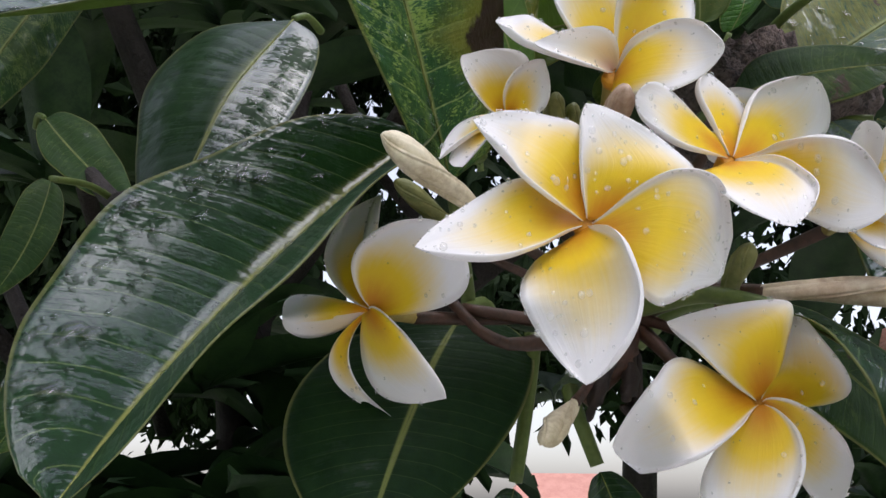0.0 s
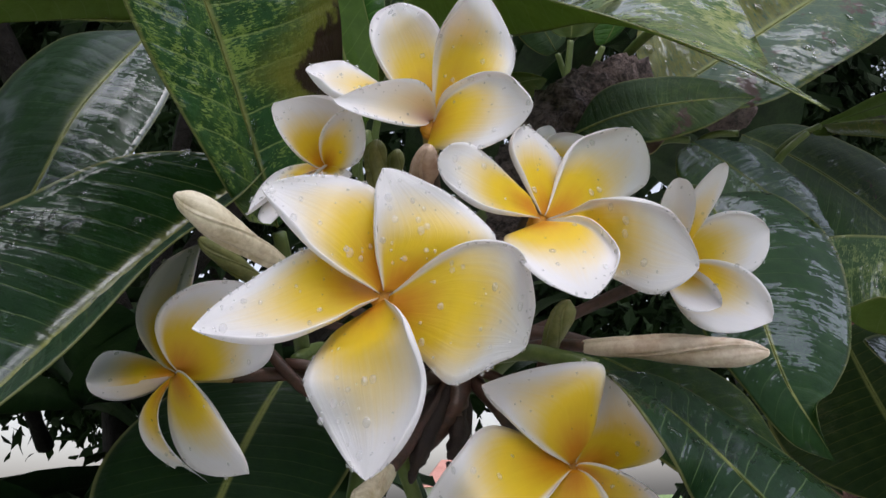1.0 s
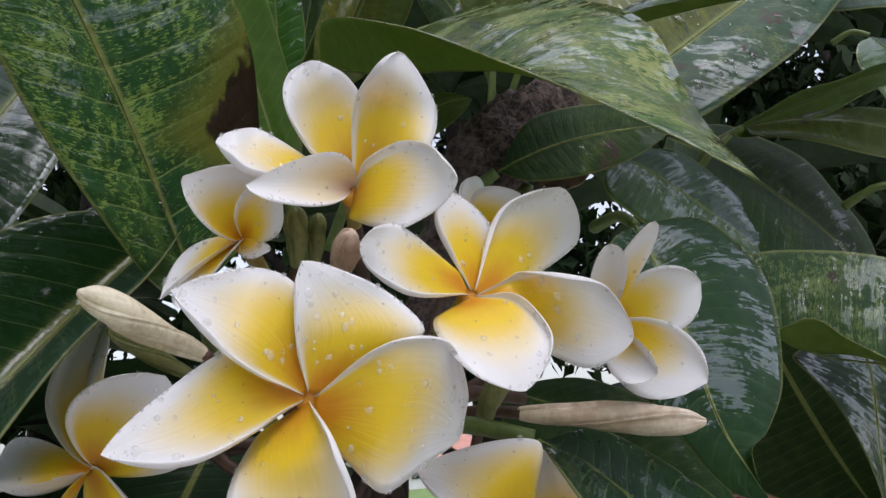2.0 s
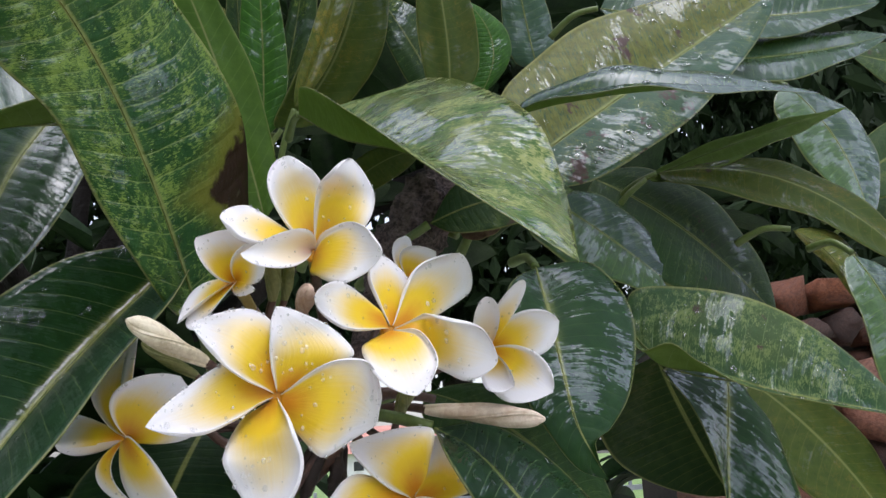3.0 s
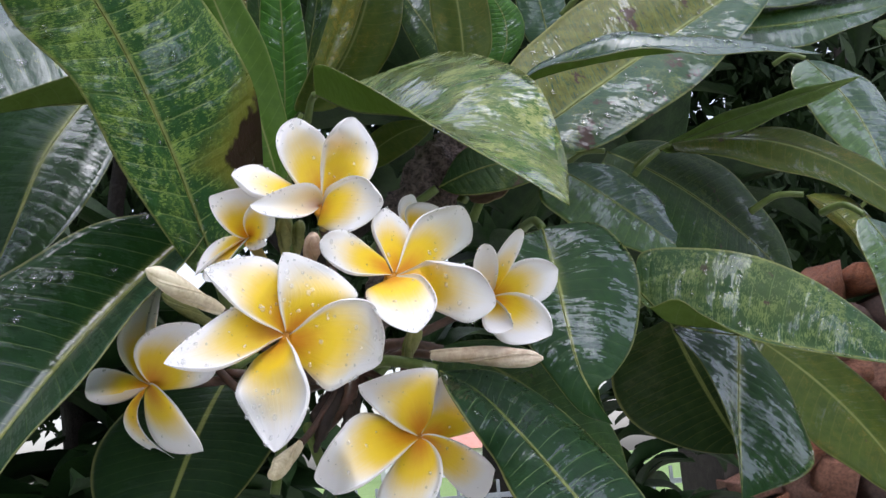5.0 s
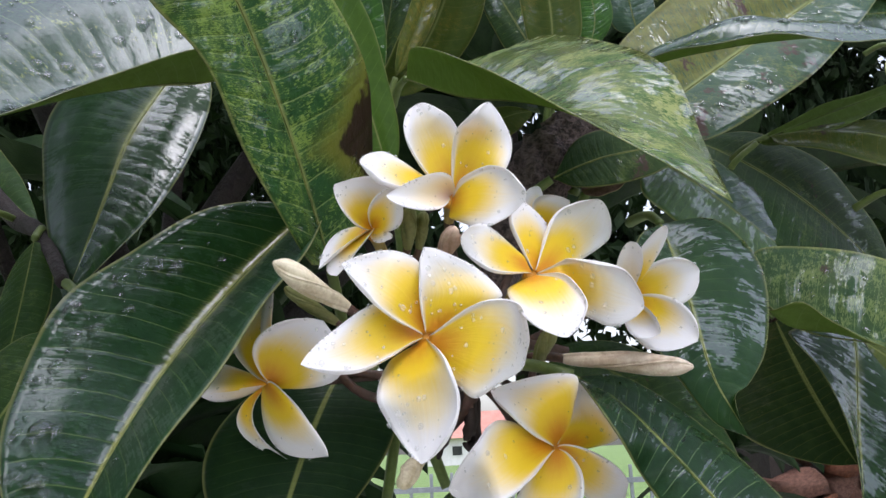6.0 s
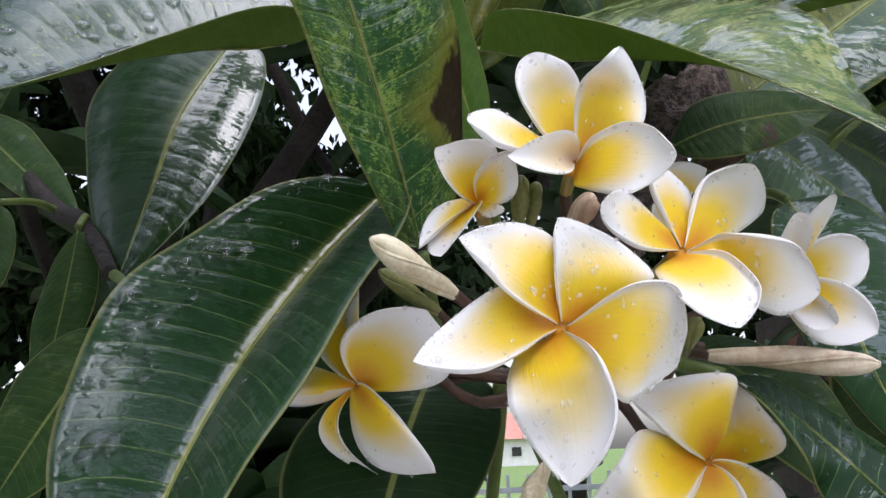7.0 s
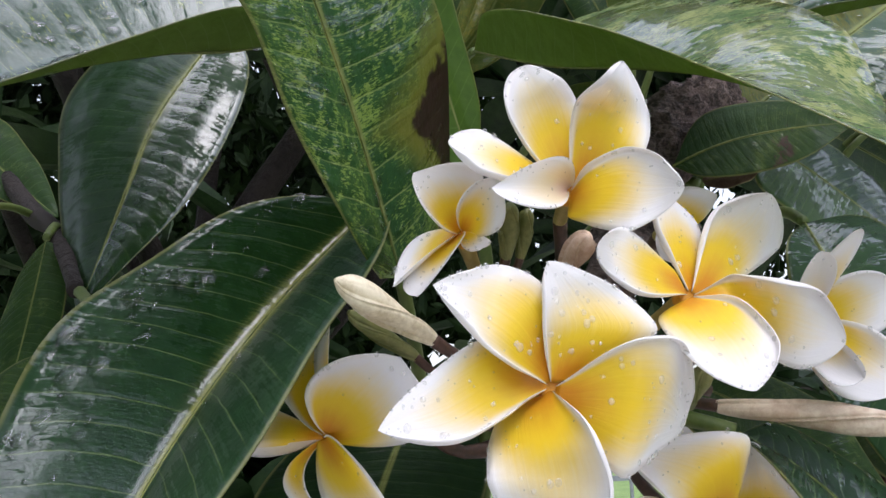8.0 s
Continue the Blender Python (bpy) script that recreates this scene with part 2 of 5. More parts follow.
def petal_surface(name, yellow):
    m, nd, ln, b = surface(name)
    tc = nd.new("ShaderNodeTexCoord")
    sep = nd.new("ShaderNodeSeparateXYZ")
    ln.new(tc.outputs["UV"], sep.inputs[0])
    co = tc.outputs["Object"]
    side = value(nd, ln, "MULTIPLY_ADD", sep.outputs[0], 2.0, -1.0)
    streak = nd.new("ShaderNodeMapping")
    streak.inputs["Scale"].default_value = (26, 1.6, 1)
    ln.new(tc.outputs["UV"], streak.inputs[0])
    lines = grain(nd, ln, streak.outputs[0], 1.0, 3)
    far = value(nd, ln, "ADD", sep.outputs[1], value(nd, ln, "MULTIPLY", value(nd, ln, "POWER", value(nd, ln, "ABSOLUTE", side), 2.4), 0.36))
    far = value(nd, ln, "ADD", far, value(nd, ln, "MULTIPLY", value(nd, ln, "SUBTRACT", lines, 0.5), 0.10))
    far = value(nd, ln, "ADD", far, value(nd, ln, "MULTIPLY", value(nd, ln, "SUBTRACT", grain(nd, ln, co, 90, 3), 0.5), 0.16))
    white = (0.90, 0.88, 0.89)
    c = blend(nd, ln, ramp(nd, ln, far, 0.39, 0.89), (0.91, 0.64, 0.026), white)
    c = blend(nd, ln, ramp(nd, ln, far, 0.40, 0.06), c, (0.74, 0.31, 0.01))
    c = blend(nd, ln, value(nd, ln, "MULTIPLY", ramp(nd, ln, side, -0.74, -0.90), 0.85), c, white)
    c = blend(nd, ln, yellow, white, c)
    ln.new(c, b.inputs["Base Color"])
    b.inputs["Roughness"].default_value = 0.42
    b.inputs["Specular IOR Level"].default_value = 0.35
    n1 = relief(nd, ln, lines, b, 0.15, 0.0008)
    relief(nd, ln, grain(nd, ln, co, 900, 3), b, 0.08, 0.0003, n1)
    t = nd.new("ShaderNodeBsdfTranslucent")
    ln.new(c, t.inputs["Color"])
    mix = nd.new("ShaderNodeMixShader")
    mix.inputs[0].default_value = 0.24
    ln.new(b.outputs[0], mix.inputs[1])
    ln.new(t.outputs[0], mix.inputs[2])
    ln.new(mix.outputs[0], nd["Material Output"].inputs[0])
    return m


PETAL = petal_surface("petal_face", 1.0)
PETAL_BACK = petal_surface("petal_back", 0.35)


def plain(name, a, b_, scale, rough=0.6, bump=0.3, depth=0.002, metal=0.0, fine=6.0, shine=0.4):
    m, nd, ln, b = surface(name)
    tc = nd.new("ShaderNodeTexCoord")
    big, small = grain(nd, ln, tc.outputs["Object"], scale, 4), grain(nd, ln, tc.outputs["Object"], scale * fine, 4, 0.7)
    f = ramp(nd, ln, value(nd, ln, "MULTIPLY_ADD", big, 0.6, value(nd, ln, "MULTIPLY", small, 0.4)), 0.36, 0.64)
    ln.new(blend(nd, ln, f, a, b_), b.inputs["Base Color"])
    b.inputs["Roughness"].default_value, b.inputs["Metallic"].default_value = rough, metal
    b.inputs["Specular IOR Level"].default_value = shine
    relief(nd, ln, small, b, bump, depth)
    return m


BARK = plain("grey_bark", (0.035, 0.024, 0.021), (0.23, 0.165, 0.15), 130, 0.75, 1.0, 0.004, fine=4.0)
STALK = plain("reddish_flower_stalk", (0.045, 0.028, 0.018), (0.10, 0.05, 0.035), 90, 0.45, 0.3, 0.0008)
GREENSTALK = plain("green_stalk", (0.07, 0.11, 0.022), (0.12, 0.16, 0.04), 80, 0.45, 0.2, 0.0006)
BUD = plain("cream_bud", (0.52, 0.43, 0.27), (0.82, 0.74, 0.56), 90, 0.45, 0.25, 0.0008)
PINKBUD = plain("pinkish_bud", (0.42, 0.27, 0.18), (0.58, 0.42, 0.32), 110, 0.45, 0.25, 0.0008)
ROSYBUD = plain("rosy_cream_bud", (0.56, 0.40, 0.28), (0.86, 0.74, 0.60), 60, 0.45, 0.25, 0.0008)
GREENBUD = plain("green_bud", (0.13, 0.15, 0.045), (0.24, 0.24, 0.09), 90, 0.45, 0.25, 0.0008)
DEAD = plain("withered_flower_bits", (0.016, 0.010, 0.008), (0.035, 0.022, 0.016), 90, 0.7, 0.4, 0.001)
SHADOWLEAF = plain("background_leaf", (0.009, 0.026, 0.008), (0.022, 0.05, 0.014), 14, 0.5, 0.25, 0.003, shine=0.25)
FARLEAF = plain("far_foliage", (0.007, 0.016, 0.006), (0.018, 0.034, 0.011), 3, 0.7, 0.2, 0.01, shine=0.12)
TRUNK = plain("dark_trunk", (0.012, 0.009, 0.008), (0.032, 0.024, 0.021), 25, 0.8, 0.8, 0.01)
STONE = plain("red_brown_stone", (0.085, 0.036, 0.023), (0.20, 0.092, 0.06), 14, 0.6, 0.8, 0.012)
MORTAR = plain("dark_mortar", (0.025, 0.02, 0.018), (0.045, 0.037, 0.032), 20, 0.9, 0.6, 0.01)
LAWN = plain("mown_lawn", (0.115, 0.20, 0.05), (0.18, 0.27, 0.075), 1.2, 0.8, 0.6, 0.03, fine=30)
FENCE = plain("galvanised_fence", (0.30, 0.32, 0.36), (0.42, 0.44, 0.48), 12, 0.45, 0.1, 0.001, metal=0.6)
HOUSE = plain("white_render", (0.62, 0.61, 0.62), (0.74, 0.73, 0.74), 1.5, 0.8, 0.2, 0.01)
ROOF = plain("salmon_roof", (0.42, 0.19, 0.15), (0.50, 0.25, 0.20), 1.0, 0.7, 0.3, 0.02)
PANE = plain("dark_window", (0.02, 0.022, 0.026), (0.035, 0.038, 0.042), 2, 0.15, 0.02, 0.001)
# each stone of the wall takes its own tone
snd, sln, sb = STONE.node_tree.nodes, STONE.node_tree.links, STONE.node_tree.nodes["Principled BSDF"]
info = snd.new("ShaderNodeObjectInfo")
tone = snd.new("ShaderNodeHueSaturation")
sln.new(sb.inputs["Base Color"].links[0].from_socket, tone.inputs["Color"])
sln.new(ramp(snd, sln, info.outputs["Random"], 0, 1, 0.35, 1.7), tone.inputs["Value"])
sln.new(ramp(snd, sln, value(snd, sln, "FRACT", value(snd, sln, "MULTIPLY", info.outputs["Random"], 7.3)), 0, 1, 0.9, 1.25), tone.inputs["Saturation"])
sln.new(tone.outputs[0], sb.inputs["Base Color"])



def water(name, bend):
    m = bpy.data.materials.new(name)
    m.use_nodes = True
    wd, wk = m.node_tree.nodes, m.node_tree.links
    wd.clear()
    clear, bent, gloss, fres = wd.new("ShaderNodeBsdfTransparent"), wd.new("ShaderNodeBsdfRefraction"), wd.new("ShaderNodeBsdfGlossy"), wd.new("ShaderNodeFresnel")
    bent.inputs["IOR"].default_value, bent.inputs["Roughness"].default_value, gloss.inputs["Roughness"].default_value = 1.33, 0.0, 0.03
    fres.inputs["IOR"].default_value = 1.40
    body, whole, end_node = wd.new("ShaderNodeMixShader"), wd.new("ShaderNodeMixShader"), wd.new("ShaderNodeOutputMaterial")
    body.inputs[0].default_value = bend or 0.2
    # petal drops get some white, painted in for the light a drop focuses
    caustic_white = wd.new("ShaderNodeBsdfDiffuse")
    caustic_white.inputs[0].default_value = (0.95, 0.95, 0.96, 1)
    wk.new(clear.outputs[0], body.inputs[1])
    wk.new(bent.outputs[0] if bend else caustic_white.outputs[0], body.inputs[2])
    wk.new(value(wd, wk, "MINIMUM", fres.outputs[0], 0.5 if bend else 0.2), whole.inputs[0])
    wk.new(body.outputs[0], whole.inputs[1])
    wk.new(gloss.outputs[0], whole.inputs[2])
    wk.new(whole.outputs[0], end_node.inputs[0])
    return m


WATER, FILM = water("rain_water", 0.35), water("rain_on_petals", 0.0)


# ---- shapes ----
V = Vector


def mesh_of(name, verts, faces, mats, slots=None, uvs=None, smooth=True):
    me = bpy.data.meshes.new(name)
    me.from_pydata([tuple(v) for v in verts], [], faces)
    for m in mats:
        me.materials.append(m)
    if slots:
        me.polygons.foreach_set("material_index", slots)
    if smooth:
        me.polygons.foreach_set("use_smooth", [True] * len(faces))
    if uvs:
        lay = me.uv_layers.new(name="UVMap")
        flat = []
        for lp in me.loops:
            flat.extend(uvs[lp.vertex_index])
        lay.data.foreach_set("uv", flat)
    me.update()
    return me


def part(name, me, parent, label=""):
    ob = new(name, me)
    ob.parent = parent
    if label:
        tagged(ob, label)
    return ob


def thing(name, at, label, category, group="", kind=""):
    ob = new(name)
    ob.location = at
    ob.empty_display_size = 0.01
    return tagged(ob, label, category, group, kind)


def sheet(name, fn, nu, nv, thick, mats, us=None, centre=V((0, 0, 0))):
    """A closed thin sheet over (u, v): fn gives the point; its face looks along the normal that fn's second value gives."""
    us = us or [-1 + 2 * i / nu for i in range(nu + 1)]
    vs = [j / nv for j in range(nv + 1)]
    grid = [[fn(u, v) for u in us] for v in vs]
    n, k = len(us), len(vs)
    verts, uvs = [], []
    for side in (0, 1):
        for j in range(k):
            for i in range(n):
                p, nor = grid[j][i]
                taper = min(1, 0.25 + 3 * min(vs[j], 1 - vs[j]))
                verts.append(p - nor * thick * taper * side - centre)
                uvs.append((us[i] * 0.5 + 0.5, vs[j]))
    faces, slots = [], []
    ref = (grid[k // 2][n // 2 + 1][0] - grid[k // 2][n // 2][0]).cross(grid[k // 2 + 1][n // 2][0] - grid[k // 2][n // 2][0])
    flip = ref.dot(grid[k // 2][n // 2][1]) < 0
    for side in (0, 1):
        o = side * n * k
        for j in range(k - 1):
            for i in range(n - 1):
                q = (o + j * n + i, o + j * n + i + 1, o + (j + 1) * n + i + 1, o + (j + 1) * n + i)
                faces.append(q[::-1] if flip ^ (side == 1) else q)
                slots.append(side)
    o = n * k
    ring = [i for i in range(n)] + [j * n + n - 1 for j in range(1, k)] + [(k - 1) * n + i for i in range(n - 2, -1, -1)] + [j * n for j in range(k - 2, 0, -1)]
    for a, b in zip(ring, ring[1:] + ring[:1]):
        q = (b, a, o + a, o + b)
        faces.append(q[::-1] if flip else q)
        slots.append(0)
    return mesh_of(name, verts, faces, mats, slots, uvs)


def tube(name, pts, radii, mat, sides=10, rough=0.0, centre=V((0, 0, 0)), step=6):
    """A tapered tube through a few points, with a little unevenness."""
    pts = [V(p) for p in pts]
    line, rad = [], []
    for i in range(len(pts) - 1):
        a, b = pts[max(i - 1, 0)], pts[min(i + 2, len(pts) - 1)]
        for s in range(step):
            t = s / step
            p, q = pts[i], pts[i + 1]
            line.append(0.5 * ((2 * p) + (q - a) * t + (2 * a - 5 * p + 4 * q - b) * t * t + (3 * p - a - 3 * q + b) * t ** 3))
            rad.append(radii[i] + (radii[i + 1] - radii[i]) * t)
    line.append(pts[-1])
    rad.append(radii[-1])
    verts, faces = [], []
    ref = V((0.3, 0.2, 0.93)).normalized()
    for i, p in enumerate(line):
        d = (line[min(i + 1, len(line) - 1)] - line[max(i - 1, 0)]).normalized()
        x = d.cross(ref).normalized()
        y = d.cross(x)
        for s in range(sides):
            a = 2 * math.pi * s / sides
            w = x * math.cos(a) + y * math.sin(a)
            q = (p + w * rad[i]) * (1.6 / max(max(rad) * 0.5, 0.001))
            r = rad[i] * (1 + rough * (noise.noise(q) + 0.7 * noise.noise(q * 2.7)))
            verts.append(p + w * r - centre)
    for i in range(len(line) - 1):
        for s in range(sides):
            s2 = (s + 1) % sides
            faces.append((i * sides + s, i * sides + s2, (i + 1) * sides + s2, (i + 1) * sides + s))
    faces.append(tuple(range(sides))[::-1])
    faces.append(tuple((len(line) - 1) * sides + s for s in range(sides)))
    return mesh_of(name, verts, faces, [mat])


BALL = bmesh.new()
bmesh.ops.create_icosphere(BALL, subdivisions=2, radius=1)
BALL_V = [v.co.copy() for v in BALL.verts]
BALL_F = [tuple(v.index for v in f.verts) for f in BALL.faces if f.calc_center_median().z > -0.3]
BALL.free()


def water_drops(spots, label, mat=None):
    """Rain drops, each a flattened bead on its surface: (place, normal, radius, height, slide)."""
    verts, faces = [], []
    for p, n, r, h, slide in spots:
        x = n.orthogonal().normalized()
        down = V((0, 0, -1)) - n * n.dot(V((0, 0, -1)))
        if down.length > 0.1:
            x = down.normalized()
        y = n.cross(x)
        o = len(verts)
        for b in BALL_V:
            verts.append(p + x * b.x * r * slide + y * b.y * r + n * (b.z * r * h + r * h * 0.25))
        faces += [tuple(o + i for i in f) for f in BALL_F]
    ob = new("water_drops", mesh_of("water_drops", verts, faces, [mat or WATER]))
    return tagged(ob, label, "water drops", kind="stuff")


def hull(v, a, b):
    return v ** a * (1 - v) ** b


TOWARD = V((0, -1, 0))


def through_points(pts, v):
    """A smooth curve through the points at v from 0 to 1 along it; the first and the last point only steer it."""
    steps = [(q - p).length for p, q in zip(pts[1:-2], pts[2:-1])]
    d = v * sum(steps)
    i = 0
    while i < len(steps) - 1 and d > steps[i]:
        d -= steps[i]
        i += 1
    t = min(1.0, d / max(steps[i], 1e-9))
    p0, p1, p2, p3 = pts[i:i + 4]
    a, c = max((p1 - p0).length, 1e-6), max((p3 - p2).length, 1e-6)
    m1 = (p2 - p0) * steps[i] / (a + steps[i])
    m2 = (p3 - p1) * steps[i] / (c + steps[i])
    return p1 * (2 * t ** 3 - 3 * t * t + 1) + m1 * (t ** 3 - 2 * t * t + t) + p2 * (3 * t * t - 2 * t ** 3) + m2 * (t ** 3 - t * t)


def leaf(base, mid, tip, left, right, second=None, top=None, under=None, back=False, ends=(0.5, 0.7), bend=0.03, wave=0.006, drops=0,
         drop_side=0, drop_size=1.0, hold=None, label=""):
    """A leaf on its curved midrib (base, mid, tip), as wide as left and right say at its middle, or at two stations."""
    B, M, T, L, R = (V(p) for p in (base, mid, tip, left, right))
    under = under or LIME
    P1 = 2 * M - (B + T) / 2
    a, b = ends
    top_v = a / (a + b)
    peak = hull(top_v, a, b)

    def line(v):
        return B * (1 - v) ** 2 + P1 * 2 * v * (1 - v) + T * v * v

    def width(v):
        return hull(min(max(v, 0.0), 1.0), a, b) / peak

    size = (T - M).length + (M - B).length
    if second:
        l1, r1 = (L - line(0.3)) / width(0.3), (R - line(0.3)) / width(0.3)
        l2, r2 = (V(second[0]) - line(0.75)) / width(0.75), (V(second[1]) - line(0.75)) / width(0.75)
    else:
        l1 = l2 = (L - M) / width(0.5)
        r1 = r2 = (R - M) / width(0.5)
    seed = V((B.x * 37.1, B.z * 21.7, T.x * 17.3))

    def face(v):
        k = min(max((v - 0.3) / 0.45, 0), 1)
        k = k * k * (3 - 2 * k)
        lv, rv = l1.lerp(l2, k), r1.lerp(r2, k)
        tan = (line(min(v + 0.02, 1)) - line(max(v - 0.02, 0))).normalized()
        n = (rv - lv).cross(tan).normalized()
        if n.dot(TOWARD) < 0:
            n = -n
        return lv, rv, -n if back else n

    def at(u, v):
        lv, rv, n = face(v)
        side = lv if u < 0 else rv
        s = abs(u)
        w = width(v) * (1 + 0.05 * noise.noise(seed + V((3.0 * v, 9 * (u > 0), 0))) * s)
        p = line(v) + side * s * w
        arch = bend * size * math.sin(math.pi * s) ** 2 * w * 0.5
        rip = wave * size * s * s * math.sin(v * 17 + seed.x + (2.1 if u > 0 else 0)) * min(1, w * 1.4)
        quilt = 0.0005 * math.sin(2 * math.pi * (20 * v - 1.3 * s ** 1.4)) * s * (1 - s) * 2
        return p + n * (arch + rip + quilt), n

    ob = thing("frangipani_leaf", B, label, "leaf", "frangipani leaves")
    blade = part("blade", sheet("blade", at, 18, 44, 0.0006, [top, under], centre=B), ob)
    vs = [0.0, 0.2, 0.4, 0.6, 0.8, 0.97]
    rib = [line(v) + face(v)[2] * 0.0001 for v in vs]
    part("midrib", tube("midrib", rib, [0.0005 * size / 0.2 * (1 - 0.85 * v) for v in vs], RIB, 6, centre=B), blade, "pale midrib")
    start = (line(0) - line(0.06)).normalized()
    if hold:
        stem = [B + start * 0.002, B.lerp(V(hold), 0.5) + start * 0.008, V(hold)]
    else:
        stem = [B + start * 0.002, B + start * 0.02 + V((0, 0.006, -0.006)), B + start * 0.035 + V((0, 0.02, -0.02))]
    part("petiole", tube("petiole", stem, [0.0022, 0.0024, 0.003], GREENSTALK, 8, centre=B), ob, "green leaf stalk")
    if drops:
        rnd = random.Random(int(abs(B.x) * 1e5) + drops)
        spots = []
        for _ in range(drops):
            u, v = rnd.uniform(-0.95, 0.95), rnd.uniform(0.06, 0.94)
            if drop_side and rnd.random() < 0.85:
                u = drop_side * rnd.uniform(0.5, 0.95)
            p, n = at(u, v)
            r = (0.0006 + 0.0018 * rnd.random() ** 3) * drop_size
            spots.append((p, n, r, 0.34, rnd.uniform(1.0, 1.5)))
        water_drops(spots, "clear rain drops beaded on the " + ("underside" if back else "face") + " of a leaf")
    return at


def shaped_leaf(base, mid, tip, left, right, top=None, under=None, wave=0.0, drops=0, drop_size=1.0, label=""):
    """A leaf spanned between its midrib and two margins, each a curve from base to tip."""
    B, T = V(base), V(tip)
    rows_ = [[V(p) for p in some] for some in (mid, left, right)]
    ends_ = [rows_[0][-1].lerp(T, 2.0)] + [rows_[k][-1].lerp(T, 1.6) for k in (1, 2)]
    curves = [[B.lerp(some[0], -0.5), B, *some, T, end] for some, end in zip(rows_, ends_)]
    size = (T - B).length
    seed = V((B.x * 37.1, B.z * 21.7, T.x * 17.3))

    def span(v):
        return [through_points(c, v) for c in curves]

    def at(u, v):
        m, l, r = span(v)
        k = min(max(v, 0.03), 0.97)
        m2, l2, r2 = span(k)
        tan = through_points(curves[0], k + 0.02) - through_points(curves[0], k - 0.02)
        side = (l2 - m2) * -1 if u < 0 else r2 - m2
        if side.length < 1e-5:
            side = r2 - l2
        n = side.cross(tan).normalized()
        n_all = (r2 - l2).cross(tan).normalized()
        mix = min(1, abs(u) * 3)
        n = (n_all * (1 - mix) + n * mix).normalized()
        if top_side < 0:
            n = -n
        s = abs(u)
        e = l if u < 0 else r
        w = (e - m).length
        p = m.lerp(e, s)
        p = p + n * 0.05 * w * math.sin(math.pi * s) ** 2
        p = p + n * wave * size * s * s * math.sin(v * 17 + seed.x + (2.1 if u > 0 else 0)) * min(1, w / 0.01)
        p = p + n * 0.0006 * math.sin(2 * math.pi * (20 * v - 1.3 * s ** 1.4)) * s * (1 - s) * 2
        return p, n

    m, l, r = span(0.5)
    up = (r - l).cross(through_points(curves[0], 0.55) - through_points(curves[0], 0.45))
    top_side = 1 if up.dot(V((0, -0.5, 1))) > 0 else -1
    ob = thing("frangipani_leaf", B, label, "leaf", "frangipani leaves")
    blade = part("blade", sheet("blade", at, 20, 54, 0.0006, [top, under], centre=B), ob)
    vs = [0.0, 0.2, 0.4, 0.6, 0.8, 0.97]
    part("midrib", tube("midrib", [at(0, v)[0] for v in vs], [0.0006 * (1 - 0.85 * v) for v in vs], RIB, 6, centre=B), blade, "pale midrib")
    away = (B - rows_[0][0]).normalized()
    part("petiole", tube("petiole", [B + away * 0.001, B + away * 0.02 + V((0, 0.008, -0.004)), B + away * 0.035 + V((0, 0.03, -0.01))], [0.0022, 0.0024, 0.003], GREENSTALK, 8, centre=B), ob, "green leaf stalk")
    if drops:
        rnd = random.Random(drops)
        spots = []
        for _ in range(drops):
            p, n = at(rnd.uniform(-0.95, 0.95), rnd.uniform(0.06, 0.94))
            spots.append((p, n, (0.0006 + 0.0018 * rnd.random() ** 3) * drop_size, 0.34, rnd.uniform(1.0, 1.5)))
        water_drops(spots, "clear rain drops beaded on the face of a leaf")


RIB = plain("pale_midrib", (0.07, 0.10, 0.025), (0.20, 0.21, 0.06), 90, 0.6, 0.3, 0.0004, shine=0.2)


def petal_shape(C, tip, rim, edge, curl, axis, mid=None, full=0.6):
    """A petal from the throat to its tip: a straighter rolled rim on one side, a full rounded edge on the other."""
    ln = (tip - C).length
    n0 = (edge - rim).cross(tip - C).normalized()
    if n0.dot(axis) < 0:
        n0 = -n0
    P1 = 2 * mid - (C + tip) / 2 if mid else (C + tip) / 2 + n0 * 0.10 * ln

    def line(v):
        return C * (1 - v) ** 2 + P1 * 2 * v * (1 - v) + tip * v * v

    def rim_width(v):
        return 0.06 + 0.94 * (4 * v * (1 - v)) ** 0.75 if v < 1 else 0.0

    def edge_width(v):
        return (0.07 + 0.93 * v) ** 0.85 * (1 - v ** 3.6) ** full

    lv, rv = (rim - line(0.6)) / rim_width(0.6), (edge - line(0.6)) / edge_width(0.6)
    ref = 0.00085 * curl * ln / 0.035

    def at(u, v):
        w, e = rim_width(v), edge_width(v)
        tan = (line(min(v + 0.03, 1)) - line(max(v - 0.03, 0))).normalized()
        n = (rv - lv).cross(tan).normalized()
        if n.dot(n0) < 0:
            n = -n
        uu = max(u, -0.86)
        s = abs(uu)
        avg = (rv * e - lv * w) * 0.5
        p = line(v) + (avg * -s + (lv * w + avg) * s * s if uu < 0 else avg * s + (rv * e - avg) * s * s)
        p = p + n * (0.05 * ln * e * (s * s * (0.4 if u > 0 else 1.0) - 0.28))
        p = p + n * 0.026 * ln * noise.noise((p + rim) * 70) * s * v
        if u < -0.86:
            th = (-0.86 - u) / 0.14 * 2.3
            out = lv.normalized()
            out = (out - n * out.dot(n)).normalized()
            r = ref * (0.35 + 0.65 * min(1, w)) * min(1, 6 * (1 - v) + 0.15) * min(1, 0.4 + 2.2 * v)
            p = p + out * (1 - math.cos(th)) * r + n * math.sin(th) * r * 1.1
            n = n * math.sin(th) - out * math.cos(th)
        return p, n

    return at


